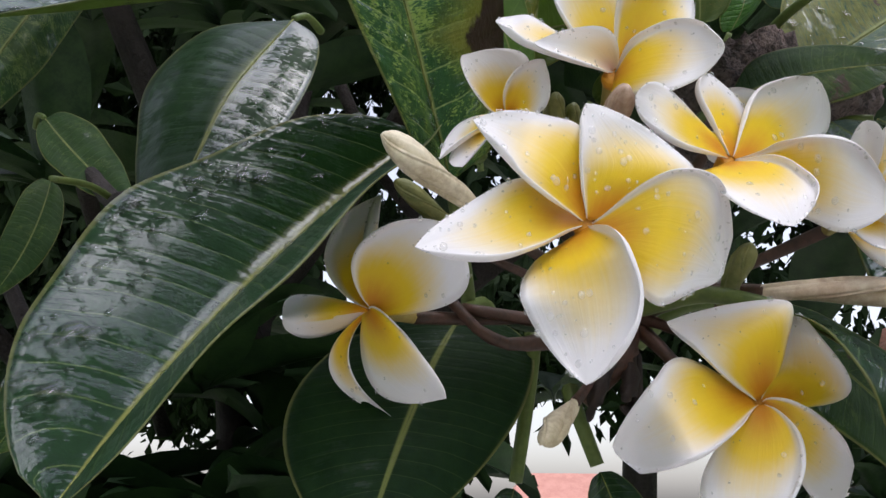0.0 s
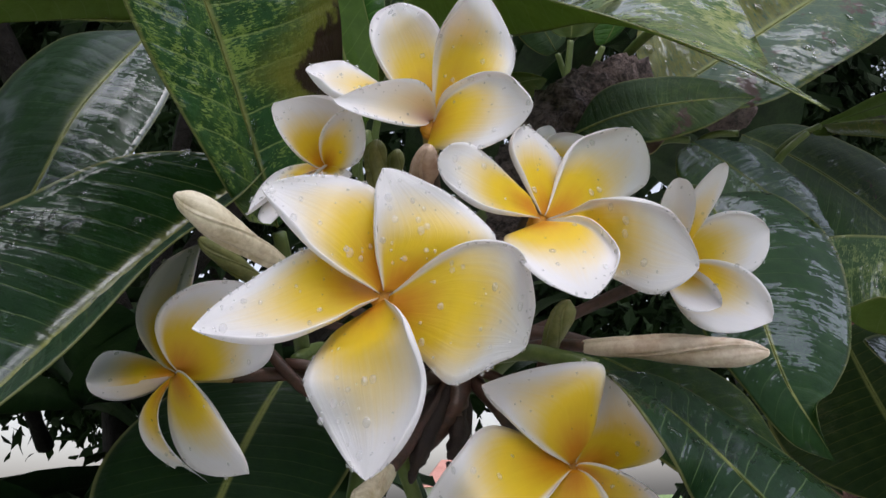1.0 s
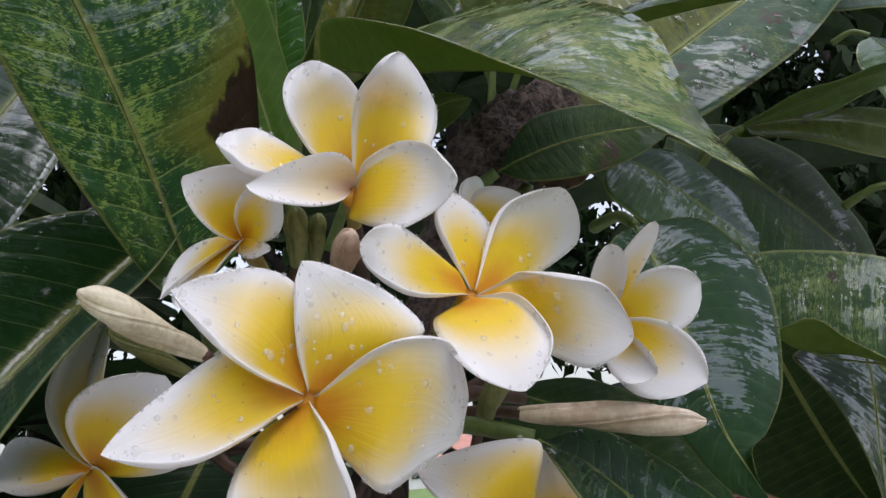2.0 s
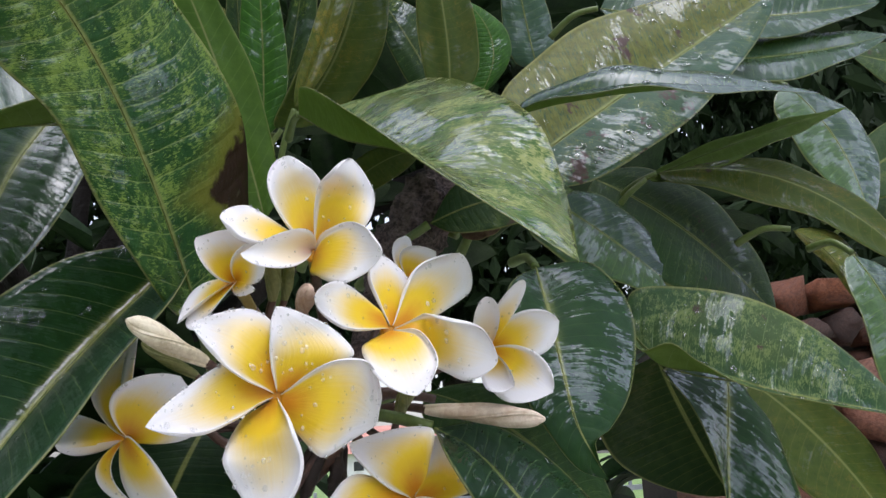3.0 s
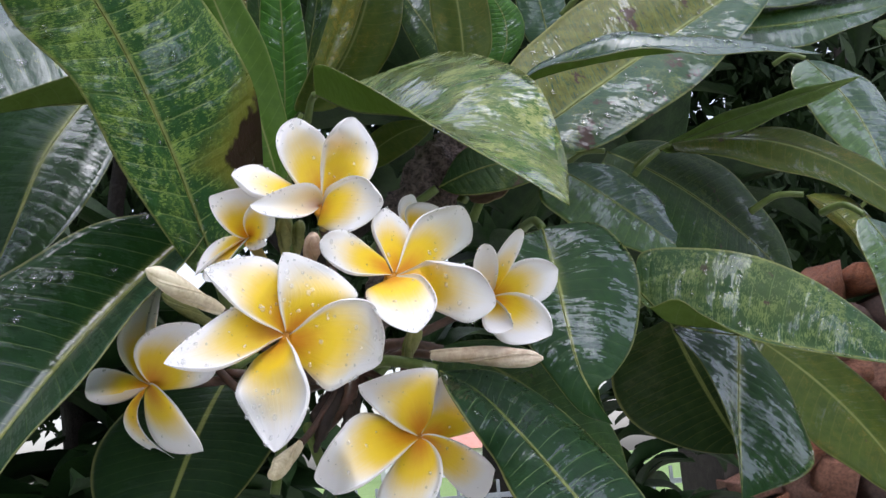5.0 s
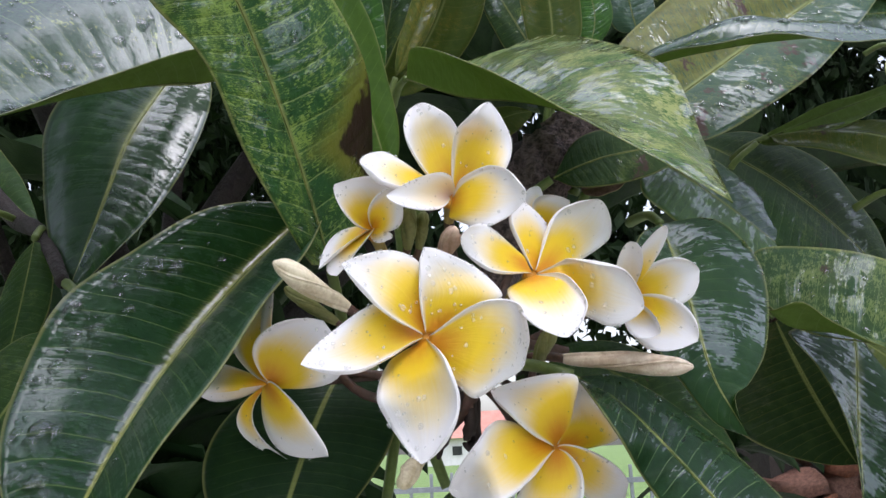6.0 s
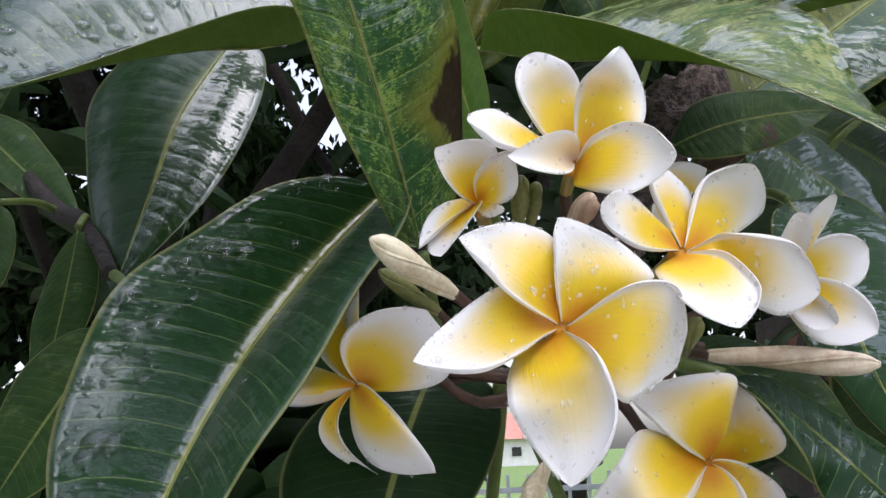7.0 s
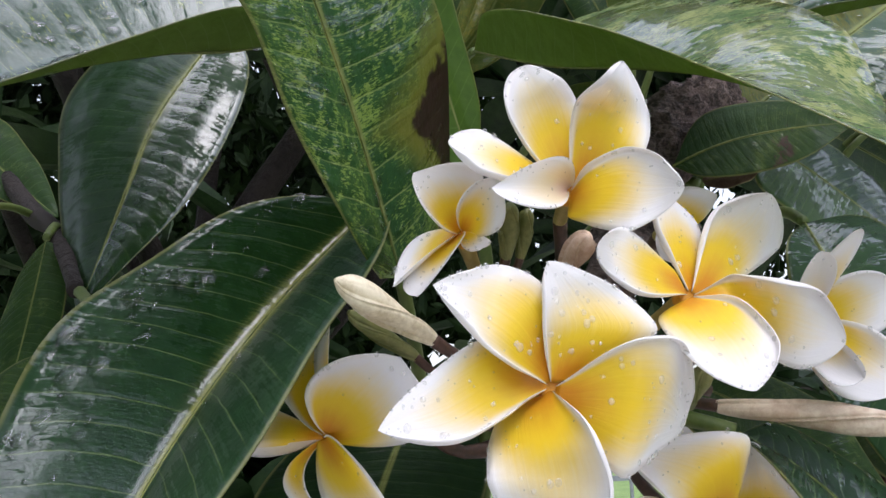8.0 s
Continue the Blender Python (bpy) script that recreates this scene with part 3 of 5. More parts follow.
def petal_outline(C, tip, rim, edge, curl, axis, sharp=0.0):
    """A petal spanned between its rolled rim and its free edge, each a curve from the throat to the tip."""
    ln = (tip - C).length
    rims, edges = [V(p) for p in rim], [V(p) for p in edge]
    r0, e0 = C + (rims[0] - C).normalized() * 0.0007, C + (edges[0] - C).normalized() * 0.0007
    past_r = edges[-1].lerp(tip * 2 - rims[-1], sharp)
    past_e = rims[-1].lerp(tip * 2 - edges[-1], sharp)
    side_r, side_e = [C, r0, *rims, tip, past_r], [C, e0, *edges, tip, past_e]
    n0 = (edges[0] - rims[0]).cross(tip - C).normalized()
    if n0.dot(axis) < 0:
        n0 = -n0
    ref = 0.0012 * curl * ln / 0.035
    seed = tip * 61.0

    def at(u, v):
        a, b = through_points(side_r, v), through_points(side_e, v)
        w = b - a
        wide = max(w.length, 1e-6)
        k = min(max(v, 0.04), 0.96)
        tan = through_points(side_r, k + 0.03) + through_points(side_e, k + 0.03) - through_points(side_r, k - 0.03) - through_points(side_e, k - 0.03)
        wk = through_points(side_e, k) - through_points(side_r, k)
        n = wk.cross(tan).normalized()
        if n.dot(n0) < 0:
            n = -n
        f = (max(u, -0.86) + 0.86) / 1.86
        low = (1 - v) ** 1.5 * min(1, 14 * v)
        p = a + w * f + (w / wide) * 0.0046 * f * low - n * 0.0013 * f * low
        p = p + n * (wide * (0.16 * f * (1 - f) * (1.0 - 1.6 * v)) + (0.5 - f) * 0.0011 * min(1, 3 * v) * min(1, 3 * (1 - v)))
        p = p + n * 0.02 * ln * noise.noise(seed + V((f * 2.2, v * 2.6, 0))) * v * min(1, wide / 0.01)
        if u < -0.86:
            th = (-0.86 - u) / 0.14 * 2.3
            out = -w / wide
            out = (out - n * out.dot(n)).normalized() if wide > 1e-5 else out
            r = ref * (0.35 + 0.65 * min(1, wide / 0.012)) * min(1, 6 * (1 - v) + 0.1) * min(1, 0.4 + 2.2 * v)
            p = p + out * (math.sin(th) - th * 0.25) * r * 0.8 + n * (1 - math.cos(th)) * r
            n = (n * math.cos(th) - out * math.sin(th)).normalized()
        return p, n

    return at


def flower(centre, petals, label, drops=0):
    C = V(centre)
    axis = V((0, 0, 0))
    for q in petals:
        rim, edge = (V(q[k][0] if isinstance(q[k], list) else q[k]) for k in ("rim", "edge"))
        n = (edge - rim).cross(V(q["tip"]) - C).normalized()
        axis += n if n.dot(TOWARD) > 0 else -n
    axis.normalize()
    ob = thing("frangipani_flower", C, label, "flower", "frangipani flowers")
    us = [-1, -0.98, -0.96, -0.94, -0.92, -0.9, -0.88, -0.86] + [-0.86 + 1.86 * i / 14 for i in range(1, 15)]
    spots = []
    rnd = random.Random(int(C.x * 1e5) + 3)
    for i, q in enumerate(petals):
        off = (V(q["tip"]) - C).normalized() * 0.0006
        if isinstance(q["rim"], list):
            at = petal_outline(C + off, V(q["tip"]), q["rim"], q["edge"], q.get("curl", 1.0), axis, q["sharp"])
        else:
            at = petal_shape(C + off + axis * 0.0004 * i, V(q["tip"]), V(q["rim"]), V(q["edge"]), q.get("curl", 1.0), axis, V(q["mid"]) if "mid" in q else None, q.get("full", 0.6))
        part("petal", sheet("petal", at, 0, 30, 0.0003, [PETAL_BACK, PETAL] if q.get("turned") else [PETAL, PETAL_BACK], us=us, centre=C), ob)
        for _ in range(int(1.3 * drops)):
            u, v = rnd.uniform(-0.8, 0.9), rnd.uniform(0.22, 0.96)
            p, n = at(u, v)
            spots.append((p, n, 0.0002 + 0.0007 * rnd.random() ** 3, 0.42, rnd.uniform(1, 1.4)))
        for _ in range(int(1.6 * drops)):
            p, n = at(rnd.choice((-0.92, -0.95, 0.985, 1.0)), rnd.uniform(0.35, 0.99))
            spots.append((p, n, 0.0002 + 0.0006 * rnd.random() ** 3, 0.65, 1.1))
    end = C - axis * 0.02
    part("corolla_tube", tube("corolla_tube", [C - axis * 0.003, C - axis * 0.009, end], [0.0027, 0.0022, 0.002], TUBE, 10, centre=C), ob, "slim pale flower tube")
    part("throat", tube("throat", [C - axis * 0.0004, C - axis * 0.0009, C - axis * 0.002, C - axis * 0.004], [0.0012, 0.0026, 0.0030, 0.0026], THROAT, 14, centre=C), ob, "orange flower throat")
    stalk = (HUB - end) * 0.85
    part("flower_stalk", tube("flower_stalk", [end, end + stalk * 0.35 - axis * 0.006, end + stalk * 0.7, HUB], [0.0022, 0.0019, 0.002, 0.003], STALK, 8, centre=C), ob, "reddish-green flower stalk")
    if spots:
        water_drops(spots, "clear rain drops beaded on white petals", FILM)
    return ob


THROAT = plain("orange_flower_throat", (0.46, 0.17, 0.008), (0.66, 0.30, 0.014), 300, 0.5, 0.2, 0.0003)
TUBE = plain("pale_flower_tube", (0.30, 0.22, 0.06), (0.42, 0.33, 0.10), 90, 0.5, 0.2, 0.0005)
HUB = V((0.0586, 0.2750, 1.7158))


def bud(base, tip, radius, mat, label, twist=1.1, lobes=3, stem=None, stem_mat=None, fat=0.5):
    """A furled spindle of petals, wound in a spiral."""
    A, T = V(base), V(tip)
    d = (T - A)
    ln = d.length
    d.normalize()
    x = d.orthogonal().normalized()
    y = d.cross(x)
    ns, nl = 96, 48
    verts, faces = [], []
    for j in range(nl + 1):
        v = j / nl
        r = radius * max(0.16, 1.05 * v ** 0.6 * (1 - v ** 5) ** 0.6 + 0.25 * (1 - v) ** 3) * (1 + 0.05 * noise.noise(V((9 * v, radius * 4e3, 0))))
        for s in range(ns):
            a = 2 * math.pi * s / ns
            saw = ((a * lobes / (2 * math.pi) + twist * v) % 1.0)
            rr = r * (0.66 + 0.40 * saw ** 0.7 - 0.16 * math.exp(-((saw - 0.90) / 0.03) ** 2) - 0.03 * math.exp(-((saw - 0.45) / 0.06) ** 2))
            verts.append(d * ln * v + (x * math.cos(a) + y * math.sin(a)) * rr)
    for j in range(nl):
        for s in range(ns):
            s2 = (s + 1) % ns
            faces.append((j * ns + s, j * ns + s2, (j + 1) * ns + s2, (j + 1) * ns + s))
    faces.append(tuple(range(ns))[::-1])
    faces.append(tuple(nl * ns + s for s in range(ns)))
    ob = thing("frangipani_bud", A, label, "flower bud", "frangipani buds")
    part("furled_petals", mesh_of("furled_petals", verts, faces, [mat]), ob)
    end = V(stem) if stem else HUB
    part("bud_stalk", tube("bud_stalk", [A + d * ln * 0.03, A - d * 0.012, A.lerp(end, 0.6) - d * 0.004, end], [radius * 0.36, radius * 0.3, 0.0018, 0.003], stem_mat or STALK, 8, centre=A), ob, "slim bud stalk")
    return ob


# ---- setting: lawn, wall, fence, house ----
def box(bm, lo, hi):
    r = bmesh.ops.create_cube(bm, size=1)
    c, s = (V(lo) + V(hi)) / 2, V(hi) - V(lo)
    for v in r["verts"]:
        v.co = V((v.co.x * s.x, v.co.y * s.y, v.co.z * s.z)) + c
    return r["verts"]


def box_mesh(name, lo, hi, mat, bevel=0.0):
    bm = bmesh.new()
    box(bm, lo, hi)
    if bevel:
        bmesh.ops.bevel(bm, geom=bm.edges[:], offset=bevel, segments=1, affect="EDGES")
    me = bpy.data.meshes.new(name)
    bm.to_mesh(me)
    bm.free()
    me.materials.append(mat)
    return me


def ground_mesh():
    n = 40
    verts, faces = [], []
    for j in range(n + 1):
        for i in range(n + 1):
            x, y = ((2 * i / n - 1) ** 3) * 400, ((2 * j / n - 1) ** 3) * 400
            verts.append((x, y, 0.05 * noise.noise(V((x, y, 0)) * 0.3)))
    for j in range(n):
        for i in range(n):
            o = j * (n + 1) + i
            faces.append((o, o + 1, o + n + 2, o + n + 1))
    return mesh_of("ground", verts, faces, [LAWN])


tagged(new("ground", ground_mesh()), "bright green mown lawn reaching far back", "lawn", kind="structure")

# unseen pale ground, added to bounce light up onto petals and leaf undersides
BOUNCE_GROUND = plain("pale_bounce_ground", (0.34, 0.325, 0.31), (0.46, 0.44, 0.42), 6, 0.9, 0.8, 0.02)
bed = []
for j in range(9):
    for i in range(49):
        a = 2 * math.pi * i / 48
        r = 5.2 * j / 8 * (1 + 0.12 * noise.noise(V((math.cos(a), math.sin(a), 0)) * 2))
        bed.append((r * math.cos(a), r * math.sin(a) * 0.95, 0.06 + 0.05 * noise.noise(V((r * math.cos(a), r * math.sin(a), 3)) * 1.5) - (0.1 if j == 8 else 0)))
tagged(new("pavement", mesh_of("pavement", bed, [(j * 49 + i, j * 49 + i + 1, (j + 1) * 49 + i + 1, (j + 1) * 49 + i) for j in range(8) for i in range(48)], [BOUNCE_GROUND])), "unseen pale grey ground added under the frangipani to bounce light up", "pavement", kind="structure")

# house with a salmon roof across the lawn
house = thing("house", (12.5, 92, 0), "low white house with a salmon-red roof across the lawn", "house")
part("wall", box_mesh("wall", (-5.8, 0, 0), (5.8, 7, 2.7), HOUSE), house)
rv = [(-6.6, -0.8, 2.7), (6.6, -0.8, 2.7), (6.6, 7.8, 2.7), (-6.6, 7.8, 2.7), (-4.4, 3.5, 5.5), (4.4, 3.5, 5.5)]
part("roof", mesh_of("roof", rv, [(0, 1, 5, 4), (1, 2, 5), (2, 3, 4, 5), (3, 0, 4), (3, 2, 1, 0)], [ROOF], smooth=False), house, "salmon-red hipped roof")
for i in range(4):
    x = -4.9 + i * 2.8
    w = part("window", box_mesh("window", (x, -0.06, 0.9), (x + 1.2, 0.05, 2.0), HOUSE), house, "white window frame")
    part("pane", box_mesh("pane", (x + 0.1, -0.10, 1.0), (x + 1.1, -0.05, 1.9), PANE), w, "dark window pane")

# fence of thin grey bars between the shrub and the lawn
fence = thing("fence", (0, 7.0, 0), "thin grey metal fence at the edge of the lawn", "fence")
bar = box_mesh("bar", (-0.012, -0.012, 0), (0.012, 0.012, 1.5), FENCE)
for i in range(40):
    p = part("bar", bar, fence)
    p.location = (-3.2 + i * 0.16, 0, 0)
part("rail", box_mesh("rail", (-3.3, -0.02, 1.36), (3.2, 0.02, 1.4), FENCE), fence)
part("rail", box_mesh("rail", (-3.3, -0.02, 0.2), (3.2, 0.02, 0.24), FENCE), fence)

# stone wall
WALL_Y, WALL_X0, WALL_X1, WALL_H = 2.6, 1.32, 3.3, 2.12
wall = tagged(new("wall_stone", box_mesh("wall_stone", (WALL_X0, WALL_Y + 0.05, 0), (WALL_X1, WALL_Y + 0.4, WALL_H - 0.03), MORTAR)), "rough wall of red-brown stones with dark joints", "stone wall", kind="structure")
rnd = random.Random(4)
stone_kinds = []
for i in range(6):
    bm = bmesh.new()
    bmesh.ops.create_icosphere(bm, subdivisions=2, radius=1)
    for v in bm.verts:
        v.co = V([math.copysign(abs(c) ** 0.42, c) * 0.5 for c in v.co])
        v.co += noise.noise_vector(v.co * 2.1 + V((i * 9, 0, 0))) * 0.22 + noise.noise_vector(v.co * 5.0 + V((i * 5, 3, 0))) * 0.07
    me = bpy.data.meshes.new("stone")
    bm.to_mesh(me)
    bm.free()
    me.materials.append(STONE)
    me.polygons.foreach_set("use_smooth", [True] * len(me.polygons))
    stone_kinds.append(me)


# ---- the frangipani shrub in the background ----
def plain_leaf(i):
    """A simple arched leaf along +x, 1 long."""
    verts, faces = [], []
    n = 9
    for j in range(n):
        v = j / (n - 1)
        w = 0.17 * (hull(v, 0.55, 0.75) / 0.42) + 0.006
        z = 0.16 * math.sin(v * 2.4) - (0.18 + 0.05 * i) * v * v
        for s in (-1, -0.5, 0, 0.5, 1):
            verts.append((v, s * w, z + 0.05 * abs(s) * (1 + 0.3 * i) + 0.012 * math.sin(9 * v + s + i)))
    for j in range(n - 1):
        for s in range(4):
            o = j * 5 + s
            faces.append((o, o + 5, o + 6, o + 1))
    return verts, faces


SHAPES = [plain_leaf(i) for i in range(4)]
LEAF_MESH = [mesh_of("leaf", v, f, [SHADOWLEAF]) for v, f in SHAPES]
tree = thing("frangipani_tree", (-0.5, 1.7, 0), "dense frangipani tree with dark leaves behind the flowers", "tree")
rnd = random.Random(11)
limbs = [
    [(-0.5, 1.7, 0), (-0.48, 1.6, 0.7), (-0.36, 1.4, 1.35), (-0.3, 1.2, 1.85), (-0.5, 1.05, 2.4)],
    [(-0.33, 1.3, 1.6), (0.1, 1.5, 2.1), (0.6, 1.3, 2.3), (0.95, 1.15, 2.6)],
    [(-0.3, 1.2, 1.85), (0.0, 1.15, 2.3), (0.2, 1.0, 2.6), (0.3, 0.95, 3.0)],
    [(-0.4, 1.46, 1.2), (-0.6, 1.5, 1.7), (-0.9, 1.6, 2.2)],
    [(-0.36, 1.4, 1.35), (-0.42, 1.1, 1.7), (-0.6, 0.9, 1.95)],
]
limbs += [
    [(-0.36, 1.15, 1.75), (-0.3477, 0.8, 1.9474), (-0.2391, 0.6, 1.868), (-0.1803, 0.48, 1.827), (-0.1413, 0.4, 1.7797)],
    [(-0.25, 1.15, 1.85), (-0.5, 0.7, 2.5), (-0.7, 0.0, 3.0), (-0.5, -0.7, 3.2)],
    [(-0.25, 1.15, 1.85), (-0.2103, 1.25, 2.3267), (-0.0958, 1.2, 2.1224), (0.0152, 1.2, 1.984)],
]
THICK = [0.034, 0.028, 0.022, 0.02, 0.016, 0.010, 0.018, 0.013]
at0 = V(tree.location)
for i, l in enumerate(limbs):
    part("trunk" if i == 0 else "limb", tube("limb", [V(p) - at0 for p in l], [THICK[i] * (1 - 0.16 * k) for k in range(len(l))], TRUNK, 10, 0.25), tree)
count = 0
joined_v, joined_f = [], []


def rosette(p, size, n):
    global count
    for i in range(n):
        a = 2 * math.pi * (i / n + rnd.uniform(-0.05, 0.05))
        up = rnd.uniform(-0.3, 0.9)
        m = Matrix.Translation(p) @ Euler((rnd.uniform(-0.5, 0.5), -up, a)).to_matrix().to_4x4() @ Matrix.Scale(size * rnd.uniform(0.75, 1.15), 4)
        k = rnd.randrange(4)
        if count < 290:
            o = part("leaf", LEAF_MESH[k], tree)
            o.matrix_basis = Matrix.Translation(-at0) @ m
            count += 1
        else:
            o = len(joined_v)
            joined_v.extend(m @ V(v) - at0 for v in SHAPES[k][0])
            joined_f.extend(tuple(o + j for j in f) for f in SHAPES[k][1])


for i in range(74):
    y = rnd.uniform(0.85, 2.2)
    bear = rnd.uniform(-0.75, 0.95)
    lift = rnd.uniform(0.10, 0.85)
    if bear < -0.05 and lift < 0.34 and rnd.random() < 0.75:
        continue
    if bear > 0.3 and lift < 0.25 or bear > 0.2 and rnd.random() < 0.5 or bear < -0.12 and rnd.random() < 0.62:
        continue
    rosette(V((0.02 + bear * y, y, 1.68 + lift * y)), 0.26, 9)
for i in range(10):
    y = rnd.uniform(0.8, 1.7)
    rosette(V((rnd.uniform(-0.62, -0.06) * y, y, 1.68 + rnd.uniform(-0.3, -0.04) * y)), 0.24, 8)
# low leaves that close the thicket below
for i in range(16):
    y = rnd.uniform(0.9, 1.5)
    rosette(V((math.tan(radians(rnd.uniform(-15, -1.5))) * y, y, 1.68 + math.tan(radians(rnd.uniform(-7, 3.5))) * y)), 0.22, 9)
for i in range(14):
    y = rnd.uniform(1.3, 1.8)
    rosette(V((math.tan(radians(rnd.uniform(22.5, 26))) * y, y, 1.68 + math.tan(radians(rnd.uniform(-9, 5))) * y)), 0.13, 9)
# extra leaves above the thicket, added to shade it
for i in range(26):
    rosette(V((rnd.uniform(-0.5, 1.4), rnd.uniform(1.15, 1.9), rnd.uniform(2.6, 3.2))), 0.28, 9)
# unseen leaves overhead, added to block sky light and darken reflections
for i in range(42):
    rosette(V((rnd.uniform(-1.5, -0.1), rnd.uniform(-1.3, 0.15), rnd.uniform(2.75, 3.4))), 0.28, 9)
# unseen cluster on the left, added as a dark reflection for wet leaves
for i in range(16):
    rosette(V((rnd.uniform(-1.5, -0.75), rnd.uniform(0.5, 1.2), rnd.uniform(2.55, 3.0))), 0.28, 9)
for i in range(3):
    y = rnd.uniform(0.8, 1.8)
    rosette(V((rnd.uniform(-0.75, -0.2) * y, y, 1.68 + rnd.uniform(-0.1, 0.3) * y)), 0.24, 8)
tagged(part("foliage", mesh_of("foliage", joined_v, joined_f, [SHADOWLEAF]), tree), "dark leaves farther back, with unseen ones added overhead for shade", kind="stuff")


# ---- far trees that close the view, and three unseen ones for reflections ----
def far_tree(x, y, h, r, n, seed, base=1.2):
    rr = random.Random(seed)
    ob = thing("tree", (x, y, 0), "dark broad-leaved tree across the lawn, three of these added unseen for reflections", "tree", "far trees")
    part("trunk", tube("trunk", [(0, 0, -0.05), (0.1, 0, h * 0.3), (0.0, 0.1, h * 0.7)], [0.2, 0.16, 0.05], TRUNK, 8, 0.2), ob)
    vs, fs = [], []
    lumps = [V((rr.gauss(0, r * 0.5), rr.gauss(0, r * 0.4), base + rr.random() * (h - base))) for _ in range(46)]
    for _ in range(n):
        c = rr.choice(lumps) + V((rr.gauss(0, 1), rr.gauss(0, 1), rr.gauss(0, 0.8))) * r * 0.11
        if c.z < base * 0.7:
            continue
        m = Matrix.Translation(c) @ Euler((rr.uniform(0, 6.3), rr.uniform(0, 6.3), rr.uniform(0, 6.3))).to_matrix().to_4x4()
        s = rr.uniform(0.035, 0.085) * r / 2.0
        o = len(vs)
        vs.extend(m @ V(p) for p in ((0, 0, 0), (s, s * 0.5, s * 0.15), (2.2 * s, 0, 0), (s, -s * 0.5, s * 0.15)))
        fs.append((o, o + 1, o + 2, o + 3))
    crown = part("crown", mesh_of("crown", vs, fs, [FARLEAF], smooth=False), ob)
    return ob


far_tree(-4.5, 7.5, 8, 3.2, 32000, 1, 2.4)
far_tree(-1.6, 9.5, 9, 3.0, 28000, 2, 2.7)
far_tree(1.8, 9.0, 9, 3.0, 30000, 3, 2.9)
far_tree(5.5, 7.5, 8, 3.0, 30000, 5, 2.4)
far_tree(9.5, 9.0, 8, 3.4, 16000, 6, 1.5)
# next three stand out of view, added to darken what the leaves reflect
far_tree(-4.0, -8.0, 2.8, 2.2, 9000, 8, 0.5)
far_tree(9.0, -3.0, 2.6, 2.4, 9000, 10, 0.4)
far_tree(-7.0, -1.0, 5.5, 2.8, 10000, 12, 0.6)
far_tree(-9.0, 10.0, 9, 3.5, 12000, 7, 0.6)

# ---- flowering branch ----
branch = thing("frangipani_branch", (0.119, 0.335, 1.8284), "thick grey rough-barked frangipani branch with leaf scars", "branch")
b0 = V(branch.location)
part("stem", tube("stem", [HUB - b0, V((0.0817, 0.305, 1.7641)) - b0, V((0.1049, 0.33, 1.8113)) - b0, V((0.132, 0.35, 1.8395)) - b0, V((0.1649, 0.392, 1.8631)) - b0, V((0.2254, 0.48, 1.9072)) - b0, V((0.40, 0.80, 2.05)) - b0, V((0.60, 1.3, 2.3)) - b0],
     [0.006, 0.010, 0.0155, 0.0165, 0.017, 0.018, 0.022, 0.03], BARK, 40, 0.36, step=22), branch)
for a, c, r in (((0.0434, 0.265, 1.7106), (0.0065, 0.262, 1.7154), 0.0024), ((0.0546, 0.262, 1.7005), (0.0425, 0.262, 1.6873), 0.003), ((0.0744, 0.26, 1.7229), (0.0962, 0.262, 1.7199), 0.0026), ((0.0201, 0.26, 1.7042), (-0.0001, 0.26, 1.7212), 0.002)):
    part("flower_stalk", tube("flower_stalk", [HUB - b0, V(a) - b0, V(c) - b0], [0.005, r, r * 0.7], STALK, 8, 0.2), branch, "dark reddish flower stalk")
for s in range(5):
    rr = random.Random(s)
    p = V((0.0497, 0.255, 1.6934)) - b0 + V((rr.uniform(-.008, .008), rr.uniform(-.004, .006), rr.uniform(-.008, .008)))
    part("withered_stub", tube("withered_stub", [HUB - b0, p, p + V((rr.uniform(-.006, .006), -.004, rr.uniform(-.012, .002)))], [0.002, 0.0028, 0.0006], DEAD, 7, 0.5), branch, "dark withered flower stub")

# ---- flowers ----
flower((0.0335, 0.1895, 1.7184), [
    dict(tip=(0.0077, 0.1829, 1.7407), rim=[(0.0161, 0.1827, 1.7293)], edge=[(0.0313, 0.1849, 1.7381), (0.0253, 0.1915, 1.7458), (0.0147, 0.1845, 1.7437)], sharp=0.8),
    dict(tip=(0.0335, 0.1847, 1.7458), rim=[(0.0319, 0.1845, 1.7341)], edge=[(0.0437, 0.1868, 1.7247), (0.0560, 0.1862, 1.7302), (0.0517, 0.1877, 1.7377), (0.0420, 0.1850, 1.7432)], sharp=0.5),
    dict(tip=(0.0656, 0.1981, 1.7094), rim=[(0.0516, 0.1805, 1.7269), (0.0613, 0.1861, 1.7262)], edge=[(0.0439, 0.1820, 1.7031), (0.0483, 0.1832, 1.7000), (0.0569, 0.1912, 1.7040)], sharp=0.3),
    dict(tip=(0.0293, 0.1725, 1.6802), rim=[(0.0379, 0.1696, 1.7066), (0.0402, 0.1710, 1.6973), (0.0370, 0.1704, 1.6875)], edge=[(0.0233, 0.1940, 1.7126), (0.0182, 0.1785, 1.6995), (0.0219, 0.1787, 1.6904)], sharp=0.5),
    dict(tip=(-0.0047, 0.1806, 1.7102), rim=[(0.0224, 0.1875, 1.7130), (0.0100, 0.1811, 1.7073)], edge=[(0.0282, 0.1921, 1.7230), (0.0194, 0.1882, 1.7273), (0.0052, 0.1846, 1.7200)], sharp=0.5),
], label='large open white frangipani flower, yellow at heart, beaded with rain', drops=26)
